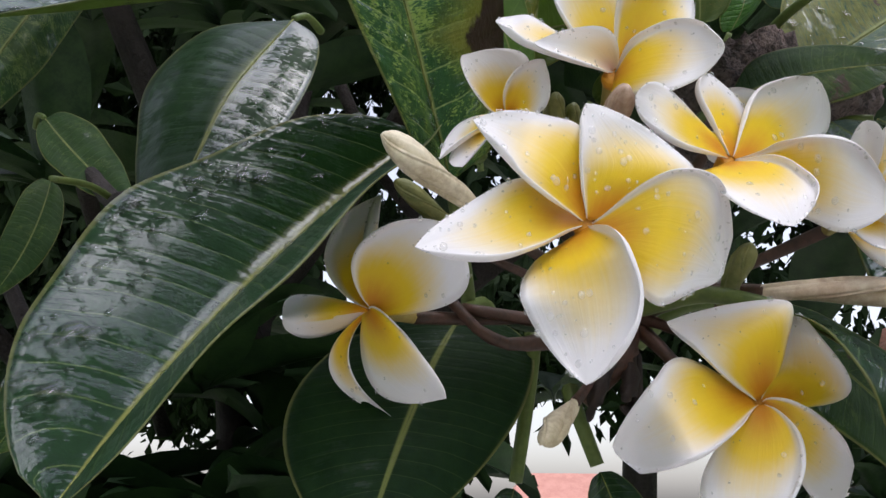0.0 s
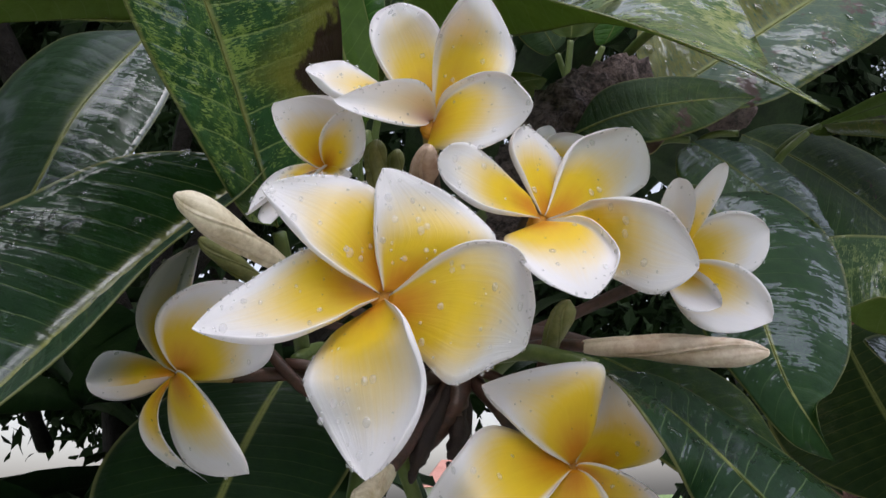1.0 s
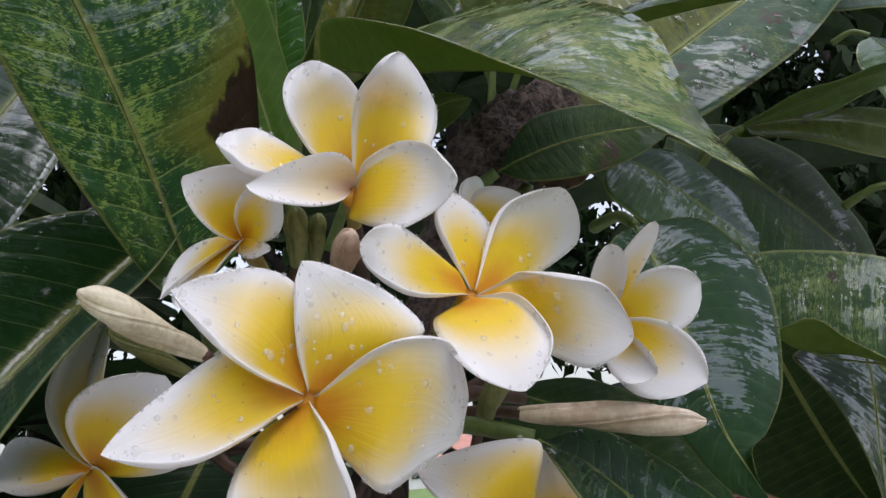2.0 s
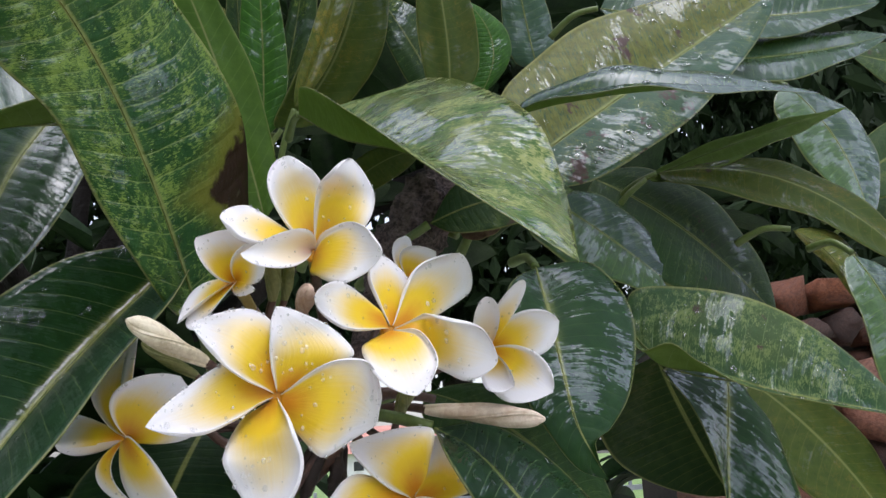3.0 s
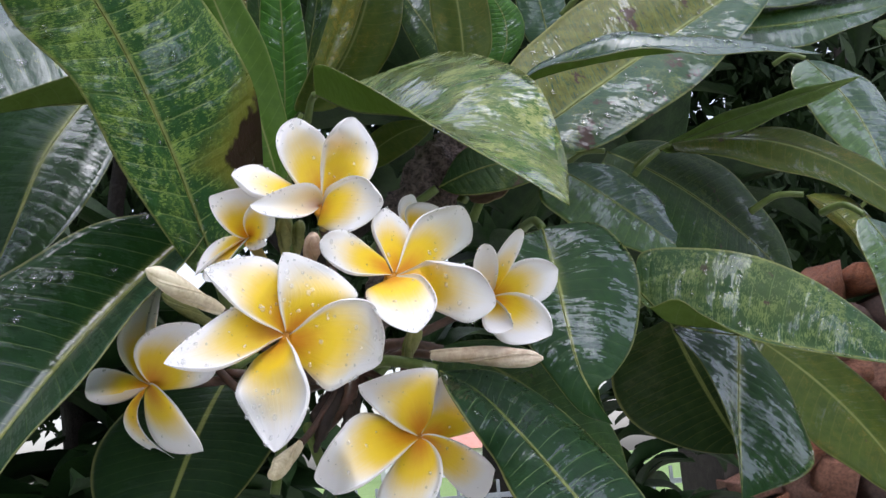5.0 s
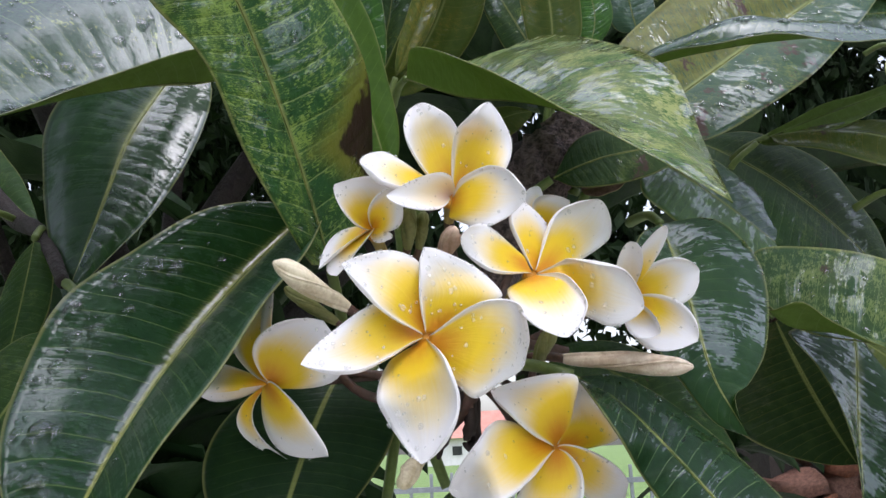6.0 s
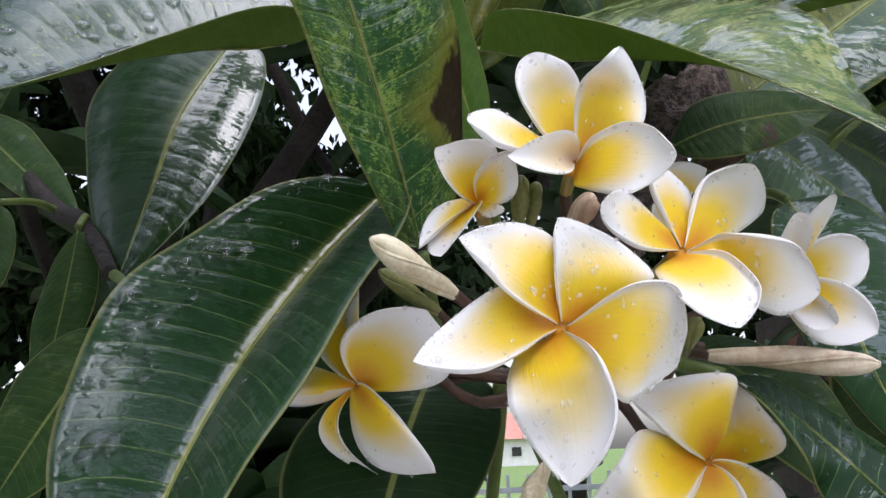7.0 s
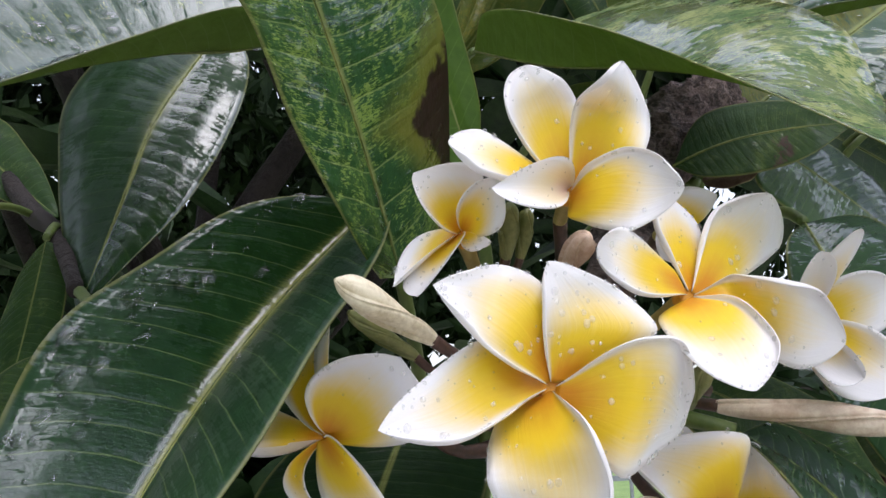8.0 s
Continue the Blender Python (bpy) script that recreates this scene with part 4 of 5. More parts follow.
flower((0.0722, 0.2050, 1.7406), [
    dict(tip=(0.0458, 0.1886, 1.7497), rim=[(0.0550, 0.1937, 1.7397), (0.0474, 0.1914, 1.7454)], edge=[(0.0567, 0.1960, 1.7542), (0.0495, 0.1887, 1.7531)], sharp=0.0),
    dict(tip=(0.0715, 0.2135, 1.7686), rim=[(0.0652, 0.2069, 1.7587)], edge=[(0.0798, 0.2146, 1.7605)], sharp=0.3),
    dict(tip=(0.1005, 0.2170, 1.7698), rim=[(0.0837, 0.2149, 1.7632)], edge=[(0.1036, 0.2211, 1.7558), (0.1052, 0.2201, 1.7633)], sharp=0.0),
    dict(tip=(0.1080, 0.2010, 1.7273), rim=[(0.0840, 0.2100, 1.7446), (0.0916, 0.1928, 1.7413), (0.1030, 0.1996, 1.7378)], edge=[(0.0965, 0.2040, 1.7224)], sharp=0.1),
    dict(tip=(0.0765, 0.1820, 1.7159), rim=[(0.0800, 0.1991, 1.7371), (0.0836, 0.1909, 1.7294), (0.0830, 0.1855, 1.7239)], edge=[(0.0639, 0.1961, 1.7346), (0.0642, 0.1848, 1.7250), (0.0688, 0.1813, 1.7187)], sharp=0.3),
], label='white frangipani flower with a broad yellow heart and wet petals', drops=12)
flower((0.0470, 0.2197, 1.7715), [
    dict(tip=(0.0147, 0.2110, 1.7823), rim=[(0.0225, 0.2085, 1.7732)], edge=[(0.0251, 0.2167, 1.7877), (0.0188, 0.2180, 1.7884)], sharp=0.2),
    dict(tip=(0.0374, 0.2250, 1.8100), rim=[(0.0375, 0.2207, 1.7836), (0.0326, 0.2210, 1.7961)], edge=[(0.0495, 0.2191, 1.7961), (0.0445, 0.2151, 1.8027)], sharp=0.0),
    dict(tip=(0.0615, 0.2066, 1.8024), rim=[(0.0502, 0.2151, 1.7937), (0.0534, 0.1988, 1.7960)], edge=[(0.0634, 0.2110, 1.7804), (0.0694, 0.2156, 1.7924)], sharp=0.1),
    dict(tip=(0.0688, 0.1924, 1.7645), rim=[(0.0514, 0.2093, 1.7745), (0.0601, 0.2044, 1.7769), (0.0663, 0.1958, 1.7708)], edge=[(0.0463, 0.2129, 1.7662), (0.0551, 0.1968, 1.7565), (0.0643, 0.1963, 1.7595)], sharp=0.0),
    dict(tip=(0.0226, 0.1900, 1.7645), rim=(0.0337, 0.1910, 1.7595), edge=(0.0436, 0.2050, 1.7764), turned=True),
], label='white frangipani flower with upright petals and one curled petal', drops=10)
flower((0.1130, 0.2360, 1.7360), [
    dict(tip=(0.1227, 0.2129, 1.7587), rim=(0.1139, 0.2204, 1.7522), edge=(0.1227, 0.2234, 1.7498), curl=0.2),
    dict(tip=(0.1063, 0.2034, 1.7507), rim=(0.1014, 0.2090, 1.7440), edge=(0.1126, 0.2120, 1.7435), curl=0.2, turned=True),
    dict(tip=(0.1411, 0.2304, 1.7455), rim=(0.1261, 0.2253, 1.7493), edge=(0.1298, 0.2293, 1.7319)),
    dict(tip=(0.1318, 0.2169, 1.7172), rim=(0.1285, 0.2209, 1.7308), edge=(0.1100, 0.2169, 1.7181)),
    dict(tip=(0.1148, 0.2072, 1.7192), rim=(0.1134, 0.2095, 1.7259), edge=(0.1042, 0.2095, 1.7217)),
], label='pale yellow-white frangipani flower, half hidden behind another', drops=4)
flower((-0.0188, 0.2402, 1.7098), [
    dict(tip=(0.0011, 0.2195, 1.7287), rim=(-0.0197, 0.2280, 1.7272), edge=(0.0039, 0.2220, 1.7080)),
    dict(tip=(-0.0188, 0.2620, 1.7514), rim=(-0.0355, 0.2620, 1.7357), edge=(-0.0228, 0.2520, 1.7353)),
    dict(tip=(-0.0451, 0.2499, 1.7099), rim=(-0.0408, 0.2620, 1.7044), edge=(-0.0420, 0.2680, 1.7207)),
    dict(tip=(-0.0131, 0.2621, 1.6821), rim=(-0.0246, 0.2560, 1.6938), edge=(-0.0314, 0.2600, 1.6939), curl=0.5, mid=(-0.0281, 0.2580, 1.6966), full=0.9),
    dict(tip=(0.0020, 0.2224, 1.6834), rim=(-0.0081, 0.2320, 1.7012), edge=(-0.0192, 0.2440, 1.6910)),
], label='drooping white frangipani flower with a yellow heart, in shade', drops=6)
flower((0.0798, 0.2224, 1.6829), [
    dict(tip=(0.0580, 0.2221, 1.7033), rim=[(0.0643, 0.2145, 1.6935)], edge=[(0.0824, 0.2156, 1.6927), (0.0848, 0.2119, 1.7050), (0.0748, 0.2179, 1.7074)], sharp=0.6),
    dict(tip=(0.0897, 0.2191, 1.7049), rim=[(0.0862, 0.2254, 1.6947)], edge=[(0.1013, 0.2240, 1.6864), (0.0925, 0.2126, 1.6964)], sharp=0.0),
    dict(tip=(0.1110, 0.2440, 1.6690), rim=(0.0950, 0.2240, 1.6796), edge=(0.0975, 0.2390, 1.6600)),
    dict(tip=(0.0709, 0.2130, 1.6516), rim=(0.0850, 0.2120, 1.6649), edge=(0.0634, 0.2180, 1.6660)),
    dict(tip=(0.0407, 0.2107, 1.6713), rim=[(0.0559, 0.1977, 1.6681), (0.0474, 0.2148, 1.6678)], edge=[(0.0601, 0.2125, 1.6915), (0.0486, 0.2024, 1.6843)], sharp=0.2),
], label='open white frangipani flower with a deep yellow heart', drops=8)
flower((0.0192, 0.2320, 1.7635), [
    dict(tip=(0.0058, 0.2210, 1.7779), rim=(0.0094, 0.2220, 1.7677), edge=(0.0251, 0.2270, 1.7788)),
    dict(tip=(0.0284, 0.2190, 1.7756), rim=(0.0197, 0.2220, 1.7723), edge=(0.0276, 0.2220, 1.7617)),
    dict(tip=(0.0059, 0.2200, 1.7443), rim=(0.0159, 0.2170, 1.7550), edge=(0.0045, 0.2260, 1.7527), curl=.4),
    dict(tip=(-0.0003, 0.2220, 1.7473), rim=(0.0062, 0.2220, 1.7536), edge=(0.0067, 0.2300, 1.7623), curl=.5),
    dict(tip=(0.0240, 0.2250, 1.7578), rim=(0.0193, 0.2240, 1.7567), edge=(0.0252, 0.2260, 1.7609), curl=.2),
], label='small half-closed frangipani flower with twisted petals', drops=6)
flower((0.0861, 0.2480, 1.7657), [
    dict(tip=(0.0963, 0.2410, 1.7762), rim=(0.0828, 0.2430, 1.7798), edge=(0.0933, 0.2460, 1.7714)),
    dict(tip=(0.0840, 0.2500, 1.7846), rim=(0.0793, 0.2500, 1.7781), edge=(0.0885, 0.2520, 1.7808)),
    dict(tip=(0.0808, 0.2500, 1.7590), rim=(0.0795, 0.2500, 1.7674), edge=(0.0877, 0.2520, 1.7593)),
], label='white frangipani flower mostly hidden by a neighbouring flower')

# ---- buds ----
bud((0.0101, 0.2220, 1.7329), (-0.0141, 0.2025, 1.7459), 0.0054, BUD, "plump cream flower bud, furled and beaded with rain")
bud((0.0059, 0.2320, 1.7295), (-0.0120, 0.2220, 1.7411), 0.0038, GREENBUD, "small greenish bud tucked under a cream one")
bud((0.0868, 0.2350, 1.7147), (0.1243, 0.2050, 1.7075), 0.0053, ROSYBUD, "long pinkish cream flower bud, tightly furled")
bud((0.0424, 0.2150, 1.7476), (0.0439, 0.1890, 1.7523), 0.0046, PINKBUD, "stubby pinkish bud with a withered tip")
bud((0.0361, 0.2380, 1.6844), (0.0256, 0.2180, 1.6725), 0.0046, BUD, "small pale green-cream bud hanging down")
bud((0.0773, 0.2400, 1.7114), (0.0814, 0.2220, 1.7241), 0.0042, GREENBUD, "flat green bud between two flowers")
bud((0.0322, 0.2400, 1.7574), (0.0330, 0.2320, 1.7723), 0.0044, GREENBUD, "upright green calyx behind the cluster")
bud((0.0367, 0.2430, 1.7580), (0.0390, 0.2380, 1.7720), 0.0036, GREENBUD, "upright green calyx behind the cluster")

# ---- leaves round the flowers ----
leaf((0.0028, 0.2680, 1.7583), (-0.0250, 0.1980, 1.8338), (-0.0456, 0.1200, 1.8407), (-0.0265, 0.1980, 1.7933), (0.0195, 0.2800, 1.8440), second=((-0.0495, 0.1500, 1.8245), (-0.0205, 0.1980, 1.8800)), top=SCORCHED, ends=(.4, .7), bend=.03, drops=60, label='large mottled green leaf with a brown scorched edge and yellow veins')
shaped_leaf((0.1064, 0.3050, 1.8053), [(0.1263, 0.3050, 1.8140), (0.1460, 0.3050, 1.8186), (0.1658, 0.3050, 1.8211)], (0.1795, 0.3050, 1.8216), [(0.1154, 0.2990, 1.7994), (0.1366, 0.2990, 1.8009), (0.1562, 0.2990, 1.8068)], [(0.1223, 0.3130, 1.8280), (0.1464, 0.3130, 1.8341), (0.1711, 0.3130, 1.8322)], top=SHADY, under=OLIVE, label='green leaf with dark blotches crossing in front of the branch')
leaf((0.0293, 0.3000, 1.8059), (0.0086, 0.3000, 1.8795), (-0.0192, 0.2800, 1.9445), (-0.0063, 0.2900, 1.8687), (0.0212, 0.3100, 1.8909), top=GLOSSY, under=MIDGREEN, back=True, ends=(.45,.7), label='green leaf seen from its pale underside, behind the mottled leaf')
shaped_leaf((0.0500, 0.4400, 1.9149), [(0.0692, 0.3350, 1.8590), (0.0893, 0.2720, 1.8298), (0.0968, 0.2160, 1.8007), (0.1154, 0.1880, 1.7749), (0.1253, 0.1830, 1.7654)], (0.1320, 0.1769, 1.7568), [(0.0498, 0.3880, 1.9109), (0.0695, 0.2720, 1.8465), (0.0907, 0.2120, 1.8017), (0.1141, 0.1840, 1.7725)], [(0.0913, 0.4280, 1.9221), (0.1241, 0.3800, 1.9149), (0.1394, 0.2920, 1.8669), (0.1464, 0.2480, 1.8328), (0.1507, 0.2360, 1.7995)], top=SPECKLED, under=LIME, drops=30, label='arching wet leaf with pale yellow speckles and a dry curled tip')
leaf((0.1625, 0.3400, 1.8754), (0.2306, 0.3000, 1.8746), (0.3390, 0.3250, 1.8855), (0.1891, 0.2850, 1.8668), (0.2054, 0.3180, 1.8930), second=((0.2721, 0.2950, 1.8722), (0.2808, 0.3220, 1.8939)), top=GREY, under=LIME, ends=(.5,.9), drops=80, drop_size=1.4, label='slender leaf with its rim turned up, beaded with water drops')
leaf((0.1612, 0.3600, 1.8459), (0.2592, 0.3920, 1.9182), (0.3911, 0.4300, 2.0117), (0.2358, 0.4100, 1.9682), (0.2837, 0.3720, 1.8902), top=TWOTONE, ends=(.5,.7), drops=150, drop_size=1.2, label='broad yellowing leaf with brown spots and scattered water drops')
leaf((0.2829, 0.4900, 2.0264), (0.3974, 0.4900, 2.0235), (0.5457, 0.5100, 2.0552), (0.4210, 0.5200, 2.0847), (0.3813, 0.4500, 1.9833), top=DULLGREY, under=LIME, ends=(.5,.8), label='grey-green wet leaf with a lime rim, behind the yellowing leaf')
leaf((0.3410, 0.4500, 1.9667), (0.4254, 0.4600, 1.9789), (0.5325, 0.4900, 2.0138), (0.4479, 0.4900, 2.0123), (0.3980, 0.4300, 1.9450), top=DULLGREY, ends=(.5,.8), label='narrow grey-green leaf reaching out under another leaf')
shaped_leaf((0.2206, 0.3580, 1.7613), [(0.2322, 0.3450, 1.7386), (0.2544, 0.3350, 1.7319), (0.2820, 0.3250, 1.7204), (0.3191, 0.3200, 1.7111), (0.3463, 0.3200, 1.7056)], (0.3713, 0.3300, 1.7016), [(0.2171, 0.3300, 1.7441), (0.2291, 0.3220, 1.7468), (0.2412, 0.3200, 1.7374), (0.2640, 0.3150, 1.7229), (0.3093, 0.3150, 1.7118), (0.3449, 0.3180, 1.7052)], [(0.2306, 0.3650, 1.7817), (0.2575, 0.3600, 1.7823), (0.2884, 0.3500, 1.7745), (0.3171, 0.3400, 1.7572), (0.3431, 0.3350, 1.7337), (0.3598, 0.3300, 1.7128)], top=MOTTLED, under=LIME, drops=90, label='long mottled leaf with pale veins reaching out sideways')
shaped_leaf((0.1597, 0.3150, 1.7850), [(0.1554, 0.2850, 1.7542), (0.1535, 0.2680, 1.7281), (0.1545, 0.2600, 1.7076), (0.1608, 0.2570, 1.6918)], (0.1663, 0.2595, 1.6835), [(0.1376, 0.2850, 1.7707), (0.1310, 0.2720, 1.7471), (0.1333, 0.2650, 1.7235), (0.1413, 0.2600, 1.7058), (0.1524, 0.2580, 1.6893)], [(0.1917, 0.3250, 1.7899), (0.2026, 0.3120, 1.7699), (0.2009, 0.2980, 1.7471), (0.1869, 0.2780, 1.7206), (0.1698, 0.2620, 1.7043), (0.1596, 0.2540, 1.6993), (0.1623, 0.2570, 1.6901)], top=WET, under=LIME, wave=0.004, label='dark glossy leaf hanging down with a nicked tip and yellow midrib')
leaf((0.2079, 0.4400, 1.8600), (0.2538, 0.4600, 1.8404), (0.3210, 0.4900, 1.8030), (0.2140, 0.4200, 1.8108), (0.2888, 0.4900, 1.8616), top=BLUEGREY, ends=(.5,.7), label='blue-grey wet leaf lying behind the arching leaf')
leaf((0.2749, 0.5200, 1.8989), (0.3478, 0.5200, 1.8553), (0.4302, 0.5500, 1.7927), (0.3018, 0.4800, 1.8101), (0.3914, 0.5500, 1.8882), top=SHADY, ends=(.5,.7), label='dark green leaf with brown blotches, in the shade')
leaf((0.3101, 0.5000, 1.8922), (0.4039, 0.5200, 1.9301), (0.5266, 0.5500, 1.9744), (0.4107, 0.5300, 1.9421), (0.4018, 0.5100, 1.9152), top=GLOSSY, under=LIME, back=True, ends=(.6,.9), label='narrow green leaf standing on edge')
leaf((0.5499, 0.6600, 2.0433), (0.5873, 0.6500, 1.9791), (0.5855, 0.6200, 1.8907), (0.5320, 0.6300, 1.9621), (0.6417, 0.6700, 1.9902), top=BLUEGREY, ends=(.5,.8), label='blue-grey leaf hanging with its tip down')
leaf((0.6692, 0.7500, 1.9681), (0.7466, 0.7500, 2.0142), (0.8201, 0.7500, 2.0441), (0.7492, 0.7700, 2.0534), (0.7379, 0.7200, 1.9683), top=SHADY, ends=(.5,.8), label='mid-green leaf with a pale midrib in the shade')
leaf((0.3202, 0.5000, 1.8970), (0.4253, 0.4800, 1.8784), (0.5024, 0.4500, 1.7888), (0.4551, 0.5000, 1.8946), (0.4001, 0.4600, 1.8540), top=GLOSSY, under=OLIVE, back=True, ends=(.6,.9), label='long olive leaf arching down, seen from below')
leaf((0.4132, 0.4200, 1.8127), (0.4282, 0.4000, 1.7312), (0.4040, 0.3800, 1.6323), (0.3959, 0.3900, 1.7315), (0.4803, 0.4200, 1.7313), top=BLUEGREY, ends=(.5,.7), drops=30, label='large hanging leaf, blue-grey with a mottled margin')
leaf((0.2625, 0.4150, 1.7500), (0.2805, 0.4150, 1.7053), (0.2950, 0.4050, 1.6654), (0.2334, 0.4300, 1.6929), (0.3068, 0.4150, 1.7239), top=DUSKY, ends=(.45,.7), label='dull dark leaf with faint yellow veins, in the shade')
shaped_leaf((0.2974, 0.3950, 1.7438), [(0.2879, 0.3780, 1.7281), (0.2791, 0.3680, 1.7040), (0.2729, 0.3620, 1.6846)], (0.2627, 0.3500, 1.6422), [(0.2421, 0.3620, 1.7368), (0.2520, 0.3570, 1.7194), (0.2592, 0.3520, 1.6978), (0.2644, 0.3520, 1.6724)], [(0.3091, 0.3920, 1.7215), (0.3183, 0.3900, 1.7067), (0.3223, 0.3850, 1.6855), (0.3168, 0.3700, 1.6559)], top=WET, under=LIME, label='very dark wet leaf folded along its midrib')
leaf((0.3274, 0.4400, 1.7408), (0.3597, 0.4000, 1.6890), (0.3772, 0.3700, 1.6317), (0.3271, 0.3800, 1.6682), (0.3901, 0.4100, 1.6968), top=GLOSSY, under=OLIVE, back=True, ends=(.5,.8), label='olive leaf with yellow veins, seen from below')
shaped_leaf((0.0890, 0.2250, 1.7071), [(0.1022, 0.2260, 1.6998), (0.1134, 0.2120, 1.6836), (0.1253, 0.2000, 1.6646), (0.1382, 0.1900, 1.6444)], (0.1535, 0.1850, 1.6241), [(0.0882, 0.1980, 1.6967), (0.0942, 0.1940, 1.6849), (0.1038, 0.2060, 1.6729), (0.1050, 0.1800, 1.6594), (0.1167, 0.1800, 1.6425)], [(0.1190, 0.2620, 1.7089), (0.1397, 0.2620, 1.6960), (0.1518, 0.2340, 1.6748), (0.1586, 0.2100, 1.6556), (0.1605, 0.2000, 1.6402)], top=GLOSSY, under=LIME, drops=14, label='dark green ribbed leaf below the flower cluster')
leaf((0.0995, 0.3000, 1.7256), (0.1509, 0.3200, 1.7013), (0.1940, 0.3300, 1.6510), (0.1329, 0.3000, 1.6829), (0.1753, 0.3400, 1.7118), top=SHADY, ends=(.5,.7), label='dark leaf in the shade under the flowers')
leaf((-0.0067, 0.3000, 1.7893), (-0.0534, 0.2500, 1.7220), (-0.0676, 0.1650, 1.6564), (-0.0897, 0.2330, 1.7381), (-0.0279, 0.1920, 1.7142), top=SLEEK, under=LIME, ends=(.45,.6), bend=.015, drops=110, drop_side=-1, drop_size=1.7, label='large dark glossy leaf with sky sheen, pale midrib and water drops')
shaped_leaf((-0.0982, 0.5000, 1.9566), [(-0.1228, 0.4600, 1.8867), (-0.1317, 0.4300, 1.8285), (-0.1366, 0.4100, 1.7918)], (-0.1402, 0.4000, 1.7695), [(-0.1629, 0.5300, 1.9660), (-0.1931, 0.5200, 1.9235), (-0.1834, 0.4850, 1.8618), (-0.1608, 0.4400, 1.8023)], [(-0.0807, 0.4900, 1.9378), (-0.0776, 0.4750, 1.9103), (-0.0855, 0.4550, 1.8704), (-0.1007, 0.4300, 1.8278), (-0.1215, 0.4100, 1.7943)], top=MIRROR, under=MIDGREEN, label='dark wet leaf whose one half mirrors the white sky')
shaped_leaf((-0.0286, 0.3450, 1.8855), [(-0.0464, 0.3350, 1.8686), (-0.0760, 0.3200, 1.8591), (-0.1069, 0.3000, 1.8448), (-0.1309, 0.2800, 1.8281)], (-0.1588, 0.2500, 1.8050), [(-0.0549, 0.3100, 1.8734), (-0.0932, 0.2900, 1.8496), (-0.1197, 0.2720, 1.8286), (-0.1339, 0.2620, 1.8181)], [(-0.0490, 0.3700, 1.9306), (-0.0950, 0.3800, 1.9559), (-0.1447, 0.3700, 1.9522), (-0.1777, 0.3400, 1.9119), (-0.1780, 0.3000, 1.8554)], top=GREY, under=LIME, drops=280, drop_size=1.55, label='broad wet leaf covered with water drops, green beneath')
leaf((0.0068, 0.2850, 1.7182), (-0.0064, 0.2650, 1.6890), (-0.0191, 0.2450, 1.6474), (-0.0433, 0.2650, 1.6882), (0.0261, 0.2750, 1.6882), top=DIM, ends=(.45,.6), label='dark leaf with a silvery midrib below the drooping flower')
leaf((-0.1747, 0.4500, 1.8151), (-0.1739, 0.4300, 1.7683), (-0.1783, 0.4200, 1.7249), (-0.1880, 0.4300, 1.7601), (-0.1582, 0.4300, 1.7708), top=SHADY, ends=(.6,.8), hold=(-0.1787, 0.4800, 1.8261), label='yellow-green leaf hanging in the shade')
leaf((-0.1219, 0.3400, 1.7432), (-0.1413, 0.3300, 1.7092), (-0.1583, 0.3200, 1.6745), (-0.1620, 0.3400, 1.7194), (-0.1247, 0.3200, 1.6956), top=SHADY, ends=(.5,.8), hold=(-0.1394, 0.4000, 1.7792), label='dark leaf behind the large glossy leaf')
leaf((0.0253, 0.6000, 1.9611), (0.0261, 0.6000, 2.0449), (0.0200, 0.6000, 2.1613), (0.0063, 0.6000, 2.0441), (0.0454, 0.6000, 2.0455), top=YOUNG, ends=(.5,.8), label='upright young bright green ribbed leaf')
leaf((0.0194, 0.6400, 1.9710), (0.0061, 0.6400, 2.0640), (0.0031, 0.6400, 2.1926), (-0.0048, 0.6400, 2.0636), (0.0154, 0.6600, 2.0743), top=DARK, ends=(.5,.8), label='upright blue-green leaf in a whorl')
leaf((0.0343, 0.6300, 1.9780), (0.0532, 0.6300, 2.0664), (0.0712, 0.6300, 2.1907), (0.0430, 0.6400, 2.0710), (0.0718, 0.6200, 2.0676), top=DARK, ends=(.5,.8), label='upright blue-green leaf in a whorl')
leaf((0.0419, 0.5700, 1.9572), (0.0945, 0.5600, 2.0429), (0.1101, 0.5500, 2.1680), (0.0673, 0.5500, 2.0315), (0.1263, 0.5700, 2.0387), top=YELLOWING, under=OLIVE, back=True, ends=(.5,.8), label='upright olive leaf turning yellow, seen from below')
leaf((0.0510, 0.5500, 1.9664), (0.0809, 0.5400, 2.0422), (0.0999, 0.5300, 2.1207), (0.0708, 0.5350, 2.0441), (0.0937, 0.5450, 2.0453), top=YELLOWING, ends=(.6,.9), label='narrow yellow-brown withering leaf')
leaf((0.1636, 0.5100, 1.9611), (0.1637, 0.5100, 2.0246), (0.1503, 0.5100, 2.1375), (0.1423, 0.5100, 2.0237), (0.1897, 0.5200, 2.0309), top=YELLOWING, under=OLIVE, back=True, ends=(.5,.8), label='upright yellow-olive leaf with a brown margin')
leaf((0.1978, 0.5500, 1.9791), (0.2117, 0.5500, 2.0236), (0.1910, 0.5500, 2.0628), (0.1944, 0.5500, 2.0152), (0.2299, 0.5600, 2.0346), top=YOUNG, ends=(.5,.8), label='fresh green curled young leaf')
leaf((0.2646, 0.6000, 2.0301), (0.2570, 0.6000, 2.0816), (0.2448, 0.6000, 2.1953), (0.2358, 0.6000, 2.0750), (0.2834, 0.6100, 2.0881), top=DULLGREY, ends=(.5,.8), label='upright blue-grey leaf of a whorl')
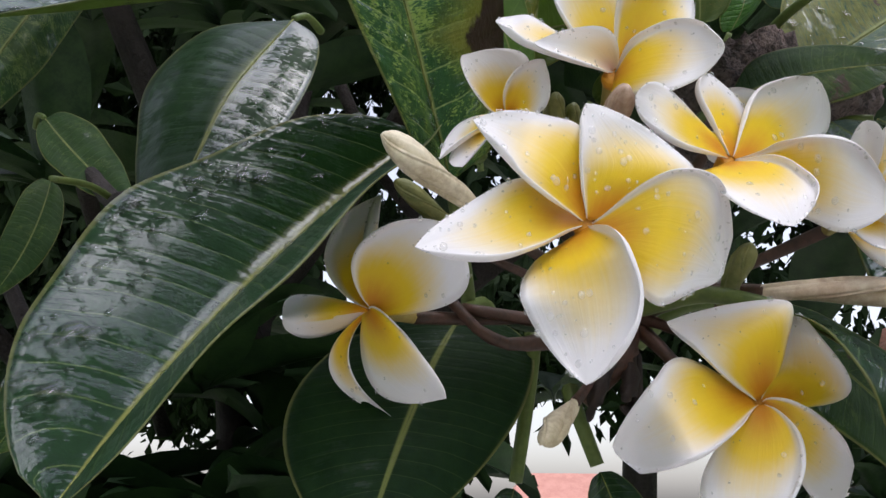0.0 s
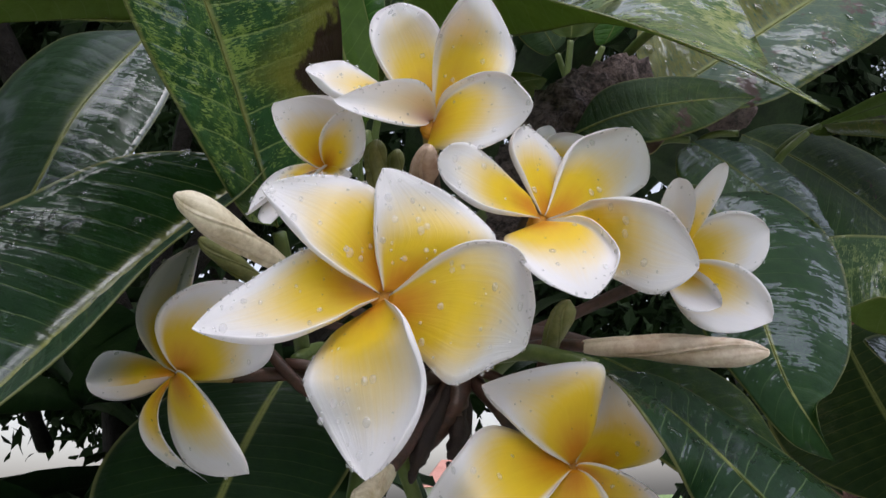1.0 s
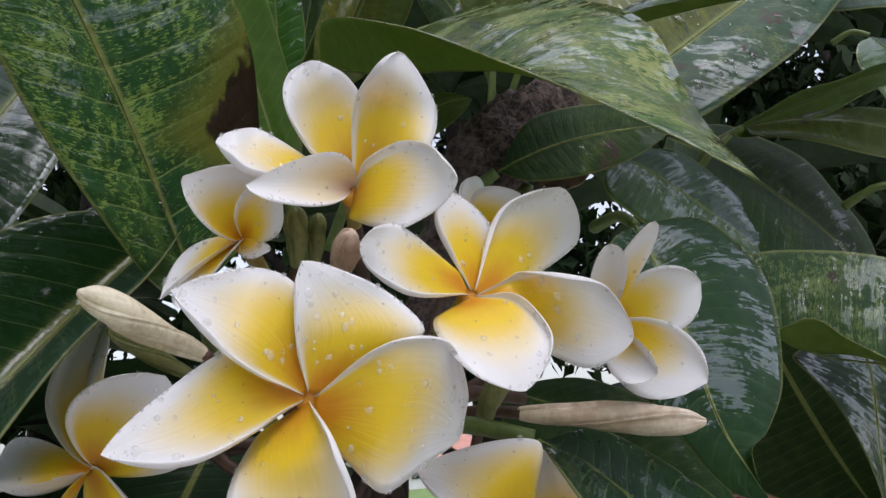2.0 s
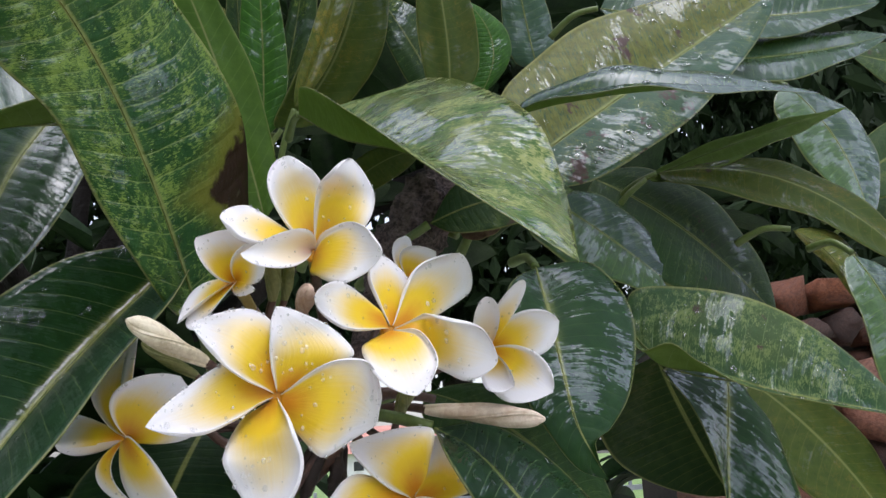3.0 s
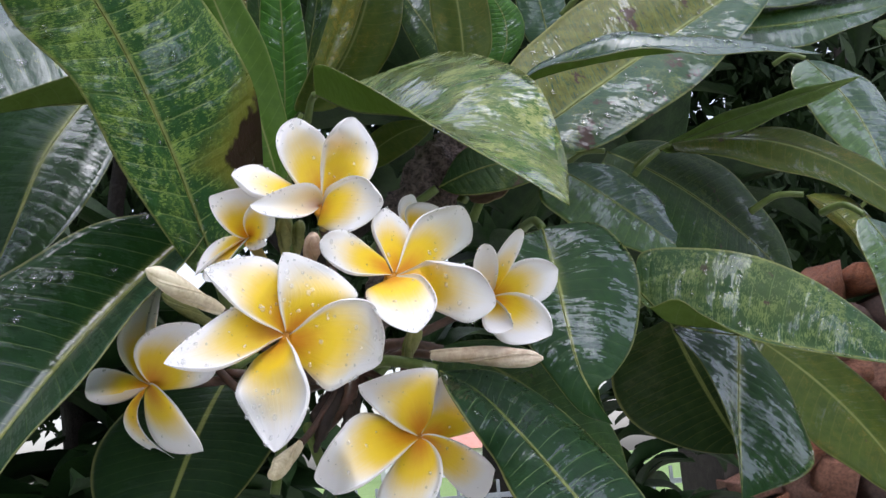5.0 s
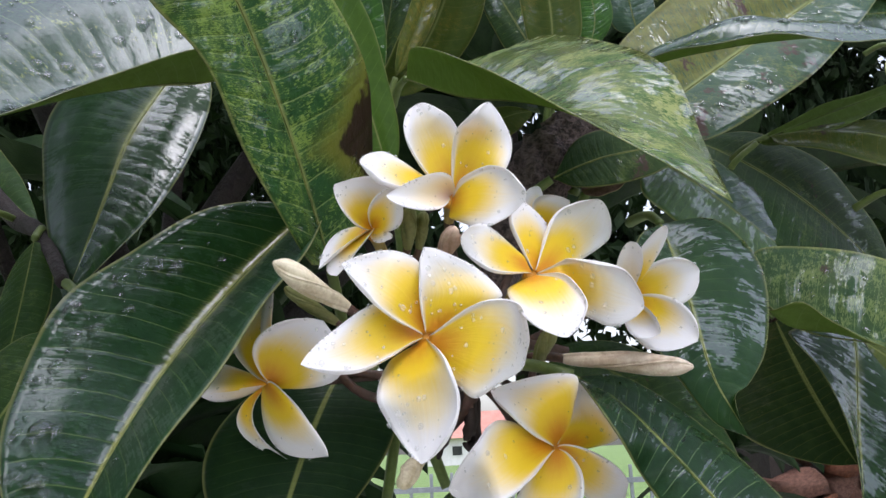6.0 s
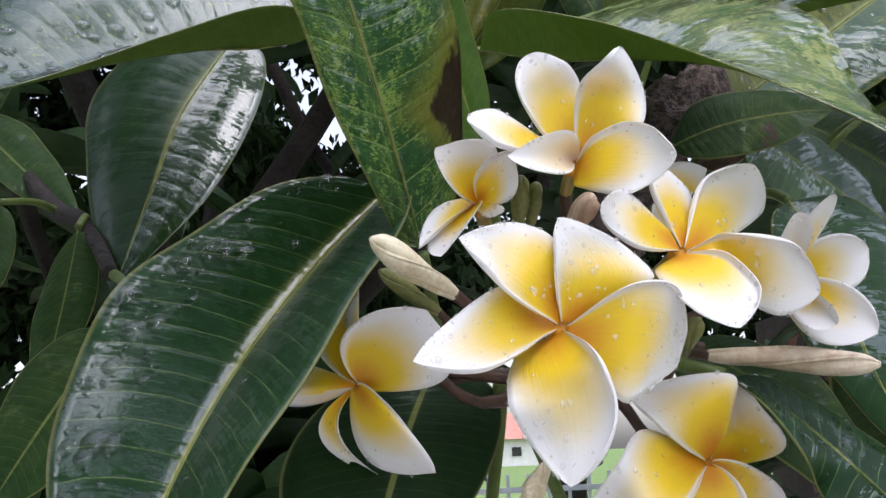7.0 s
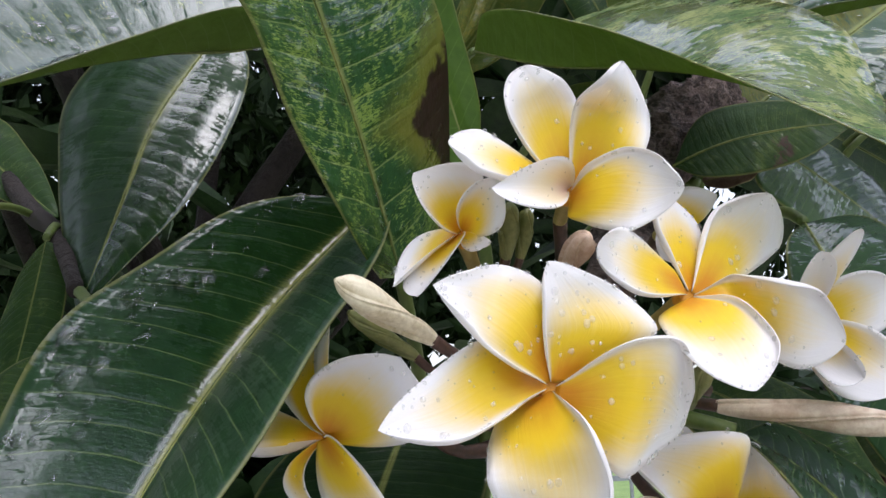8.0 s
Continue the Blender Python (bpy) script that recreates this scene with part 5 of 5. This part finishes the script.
leaf((0.1755, 0.6000, 2.0002), (0.1501, 0.6000, 2.0519), (0.1238, 0.6000, 2.0958), (0.1365, 0.6000, 2.0348), (0.1744, 0.6100, 2.0720), top=DARK, ends=(.5,.8), label='dull blue-green leaf in the shade')
leaf((-0.0484, 0.7000, 2.1150), (-0.0256, 0.7000, 2.1183), (-0.0074, 0.7000, 2.1240), (-0.0257, 0.7000, 2.1355), (-0.0256, 0.7000, 2.1025), top=YELLOWING, ends=(.5,.8), label='small pale yellow leaf in the thicket')
leaf((0.0740, 0.4000, 1.8519), (0.0990, 0.4000, 1.8704), (0.1207, 0.4000, 1.8762), (0.0922, 0.4000, 1.8772), (0.1038, 0.4000, 1.8593), top=DARK, under=OLIVE, back=True, ends=(.5,.8), label='olive leaf in the shade under the arching leaf')
leaf((0.9142, 0.8000, 2.1133), (0.8168, 0.8000, 2.1389), (0.7365, 0.8000, 2.1542), (0.8400, 0.8200, 2.1803), (0.8003, 0.7800, 2.0903), top=SHADY, ends=(.5,.8), label='dark speckled leaf of the shrub')
leaf((0.7125, 0.8000, 1.9405), (0.7918, 0.8000, 1.9396), (0.8905, 0.8000, 1.9384), (0.8146, 0.8200, 1.9767), (0.7689, 0.7800, 1.9022), top=SHADY, ends=(.5,.8), label='grey-green leaf of the shrub')
leaf((0.3980, 0.4600, 1.8406), (0.4245, 0.4500, 1.8090), (0.4318, 0.4400, 1.7523), (0.4249, 0.4500, 1.7983), (0.4471, 0.4600, 1.8197), top=YELLOWING, ends=(.6,.9), label='brown-yellow drying leaf, half curled')
leaf((-0.1838, 0.4000, 1.9476), (-0.1950, 0.3600, 1.8684), (-0.2044, 0.3300, 1.7954), (-0.2279, 0.3600, 1.8851), (-0.1837, 0.3700, 1.8593), top=MOTTLED, ends=(.5,.7), label='olive mottled leaf of the shrub')
leaf((-0.2384, 0.5000, 1.8456), (-0.2366, 0.4800, 1.8004), (-0.2486, 0.4700, 1.7650), (-0.2509, 0.4800, 1.8104), (-0.2232, 0.4800, 1.7971), top=SHADY, ends=(.5,.8), hold=(-0.2330, 0.6000, 1.8646), label='olive leaf turning yellow in the shade')
leaf((-0.3479, 0.7000, 1.9788), (-0.2995, 0.6800, 1.9290), (-0.2455, 0.6600, 1.8830), (-0.3075, 0.6600, 1.9111), (-0.2915, 0.7000, 1.9580), top=SHADY, ends=(.5,.8), label='dark grey-green leaf in shade')
leaf((0.0232, 0.2850, 1.6634), (0.0176, 0.2800, 1.6430), (0.0105, 0.2700, 1.6195), (0.0117, 0.2800, 1.6461), (0.0243, 0.2800, 1.6407), top=GLOSSY, ends=(.5,.8), hold=(0.0302, 0.2850, 1.7124), label='green leaf hanging on a long pale stalk')
leaf((0.0467, 0.2650, 1.6679), (0.0558, 0.2650, 1.6471), (0.0653, 0.2600, 1.6271), (0.0486, 0.2650, 1.6448), (0.0644, 0.2700, 1.6509), top=GLOSSY, ends=(.5,.8), hold=(0.0394, 0.2680, 1.6919), label='dark leaf hanging on a green stalk below the flowers')
leaf((0.1252, 0.3250, 1.8048), (0.1366, 0.3180, 1.8075), (0.1480, 0.3180, 1.8133), (0.1343, 0.3190, 1.8115), (0.1378, 0.3150, 1.8014), top=DRY, under=DRY, ends=(.5,.6), wave=.02, bend=.04, hold=(0.1173, 0.3350, 1.8221), label='dry brown shrivelled leaf stub on the branch')

# ---- stones of the wall ----
rnd = random.Random(8)
z = 0.02
while z < WALL_H:
    h = rnd.uniform(0.08, 0.12)
    x = WALL_X0 + rnd.uniform(0, 0.08)
    while x < WALL_X1 - 0.08:
        w = rnd.uniform(0.09, 0.20)
        o = part("stone", stone_kinds[rnd.randrange(6)], wall)
        o.location = (x + w / 2, WALL_Y + rnd.uniform(0.02, 0.09), z + h / 2 + rnd.uniform(-0.022, 0.022))
        o.scale = (w * 0.98, 0.2, h * rnd.uniform(0.8, 1.15))
        o.rotation_euler = (rnd.uniform(-0.15, 0.15), rnd.uniform(-0.5, 0.5), rnd.uniform(-0.15, 0.15))
        x += w
    z += h
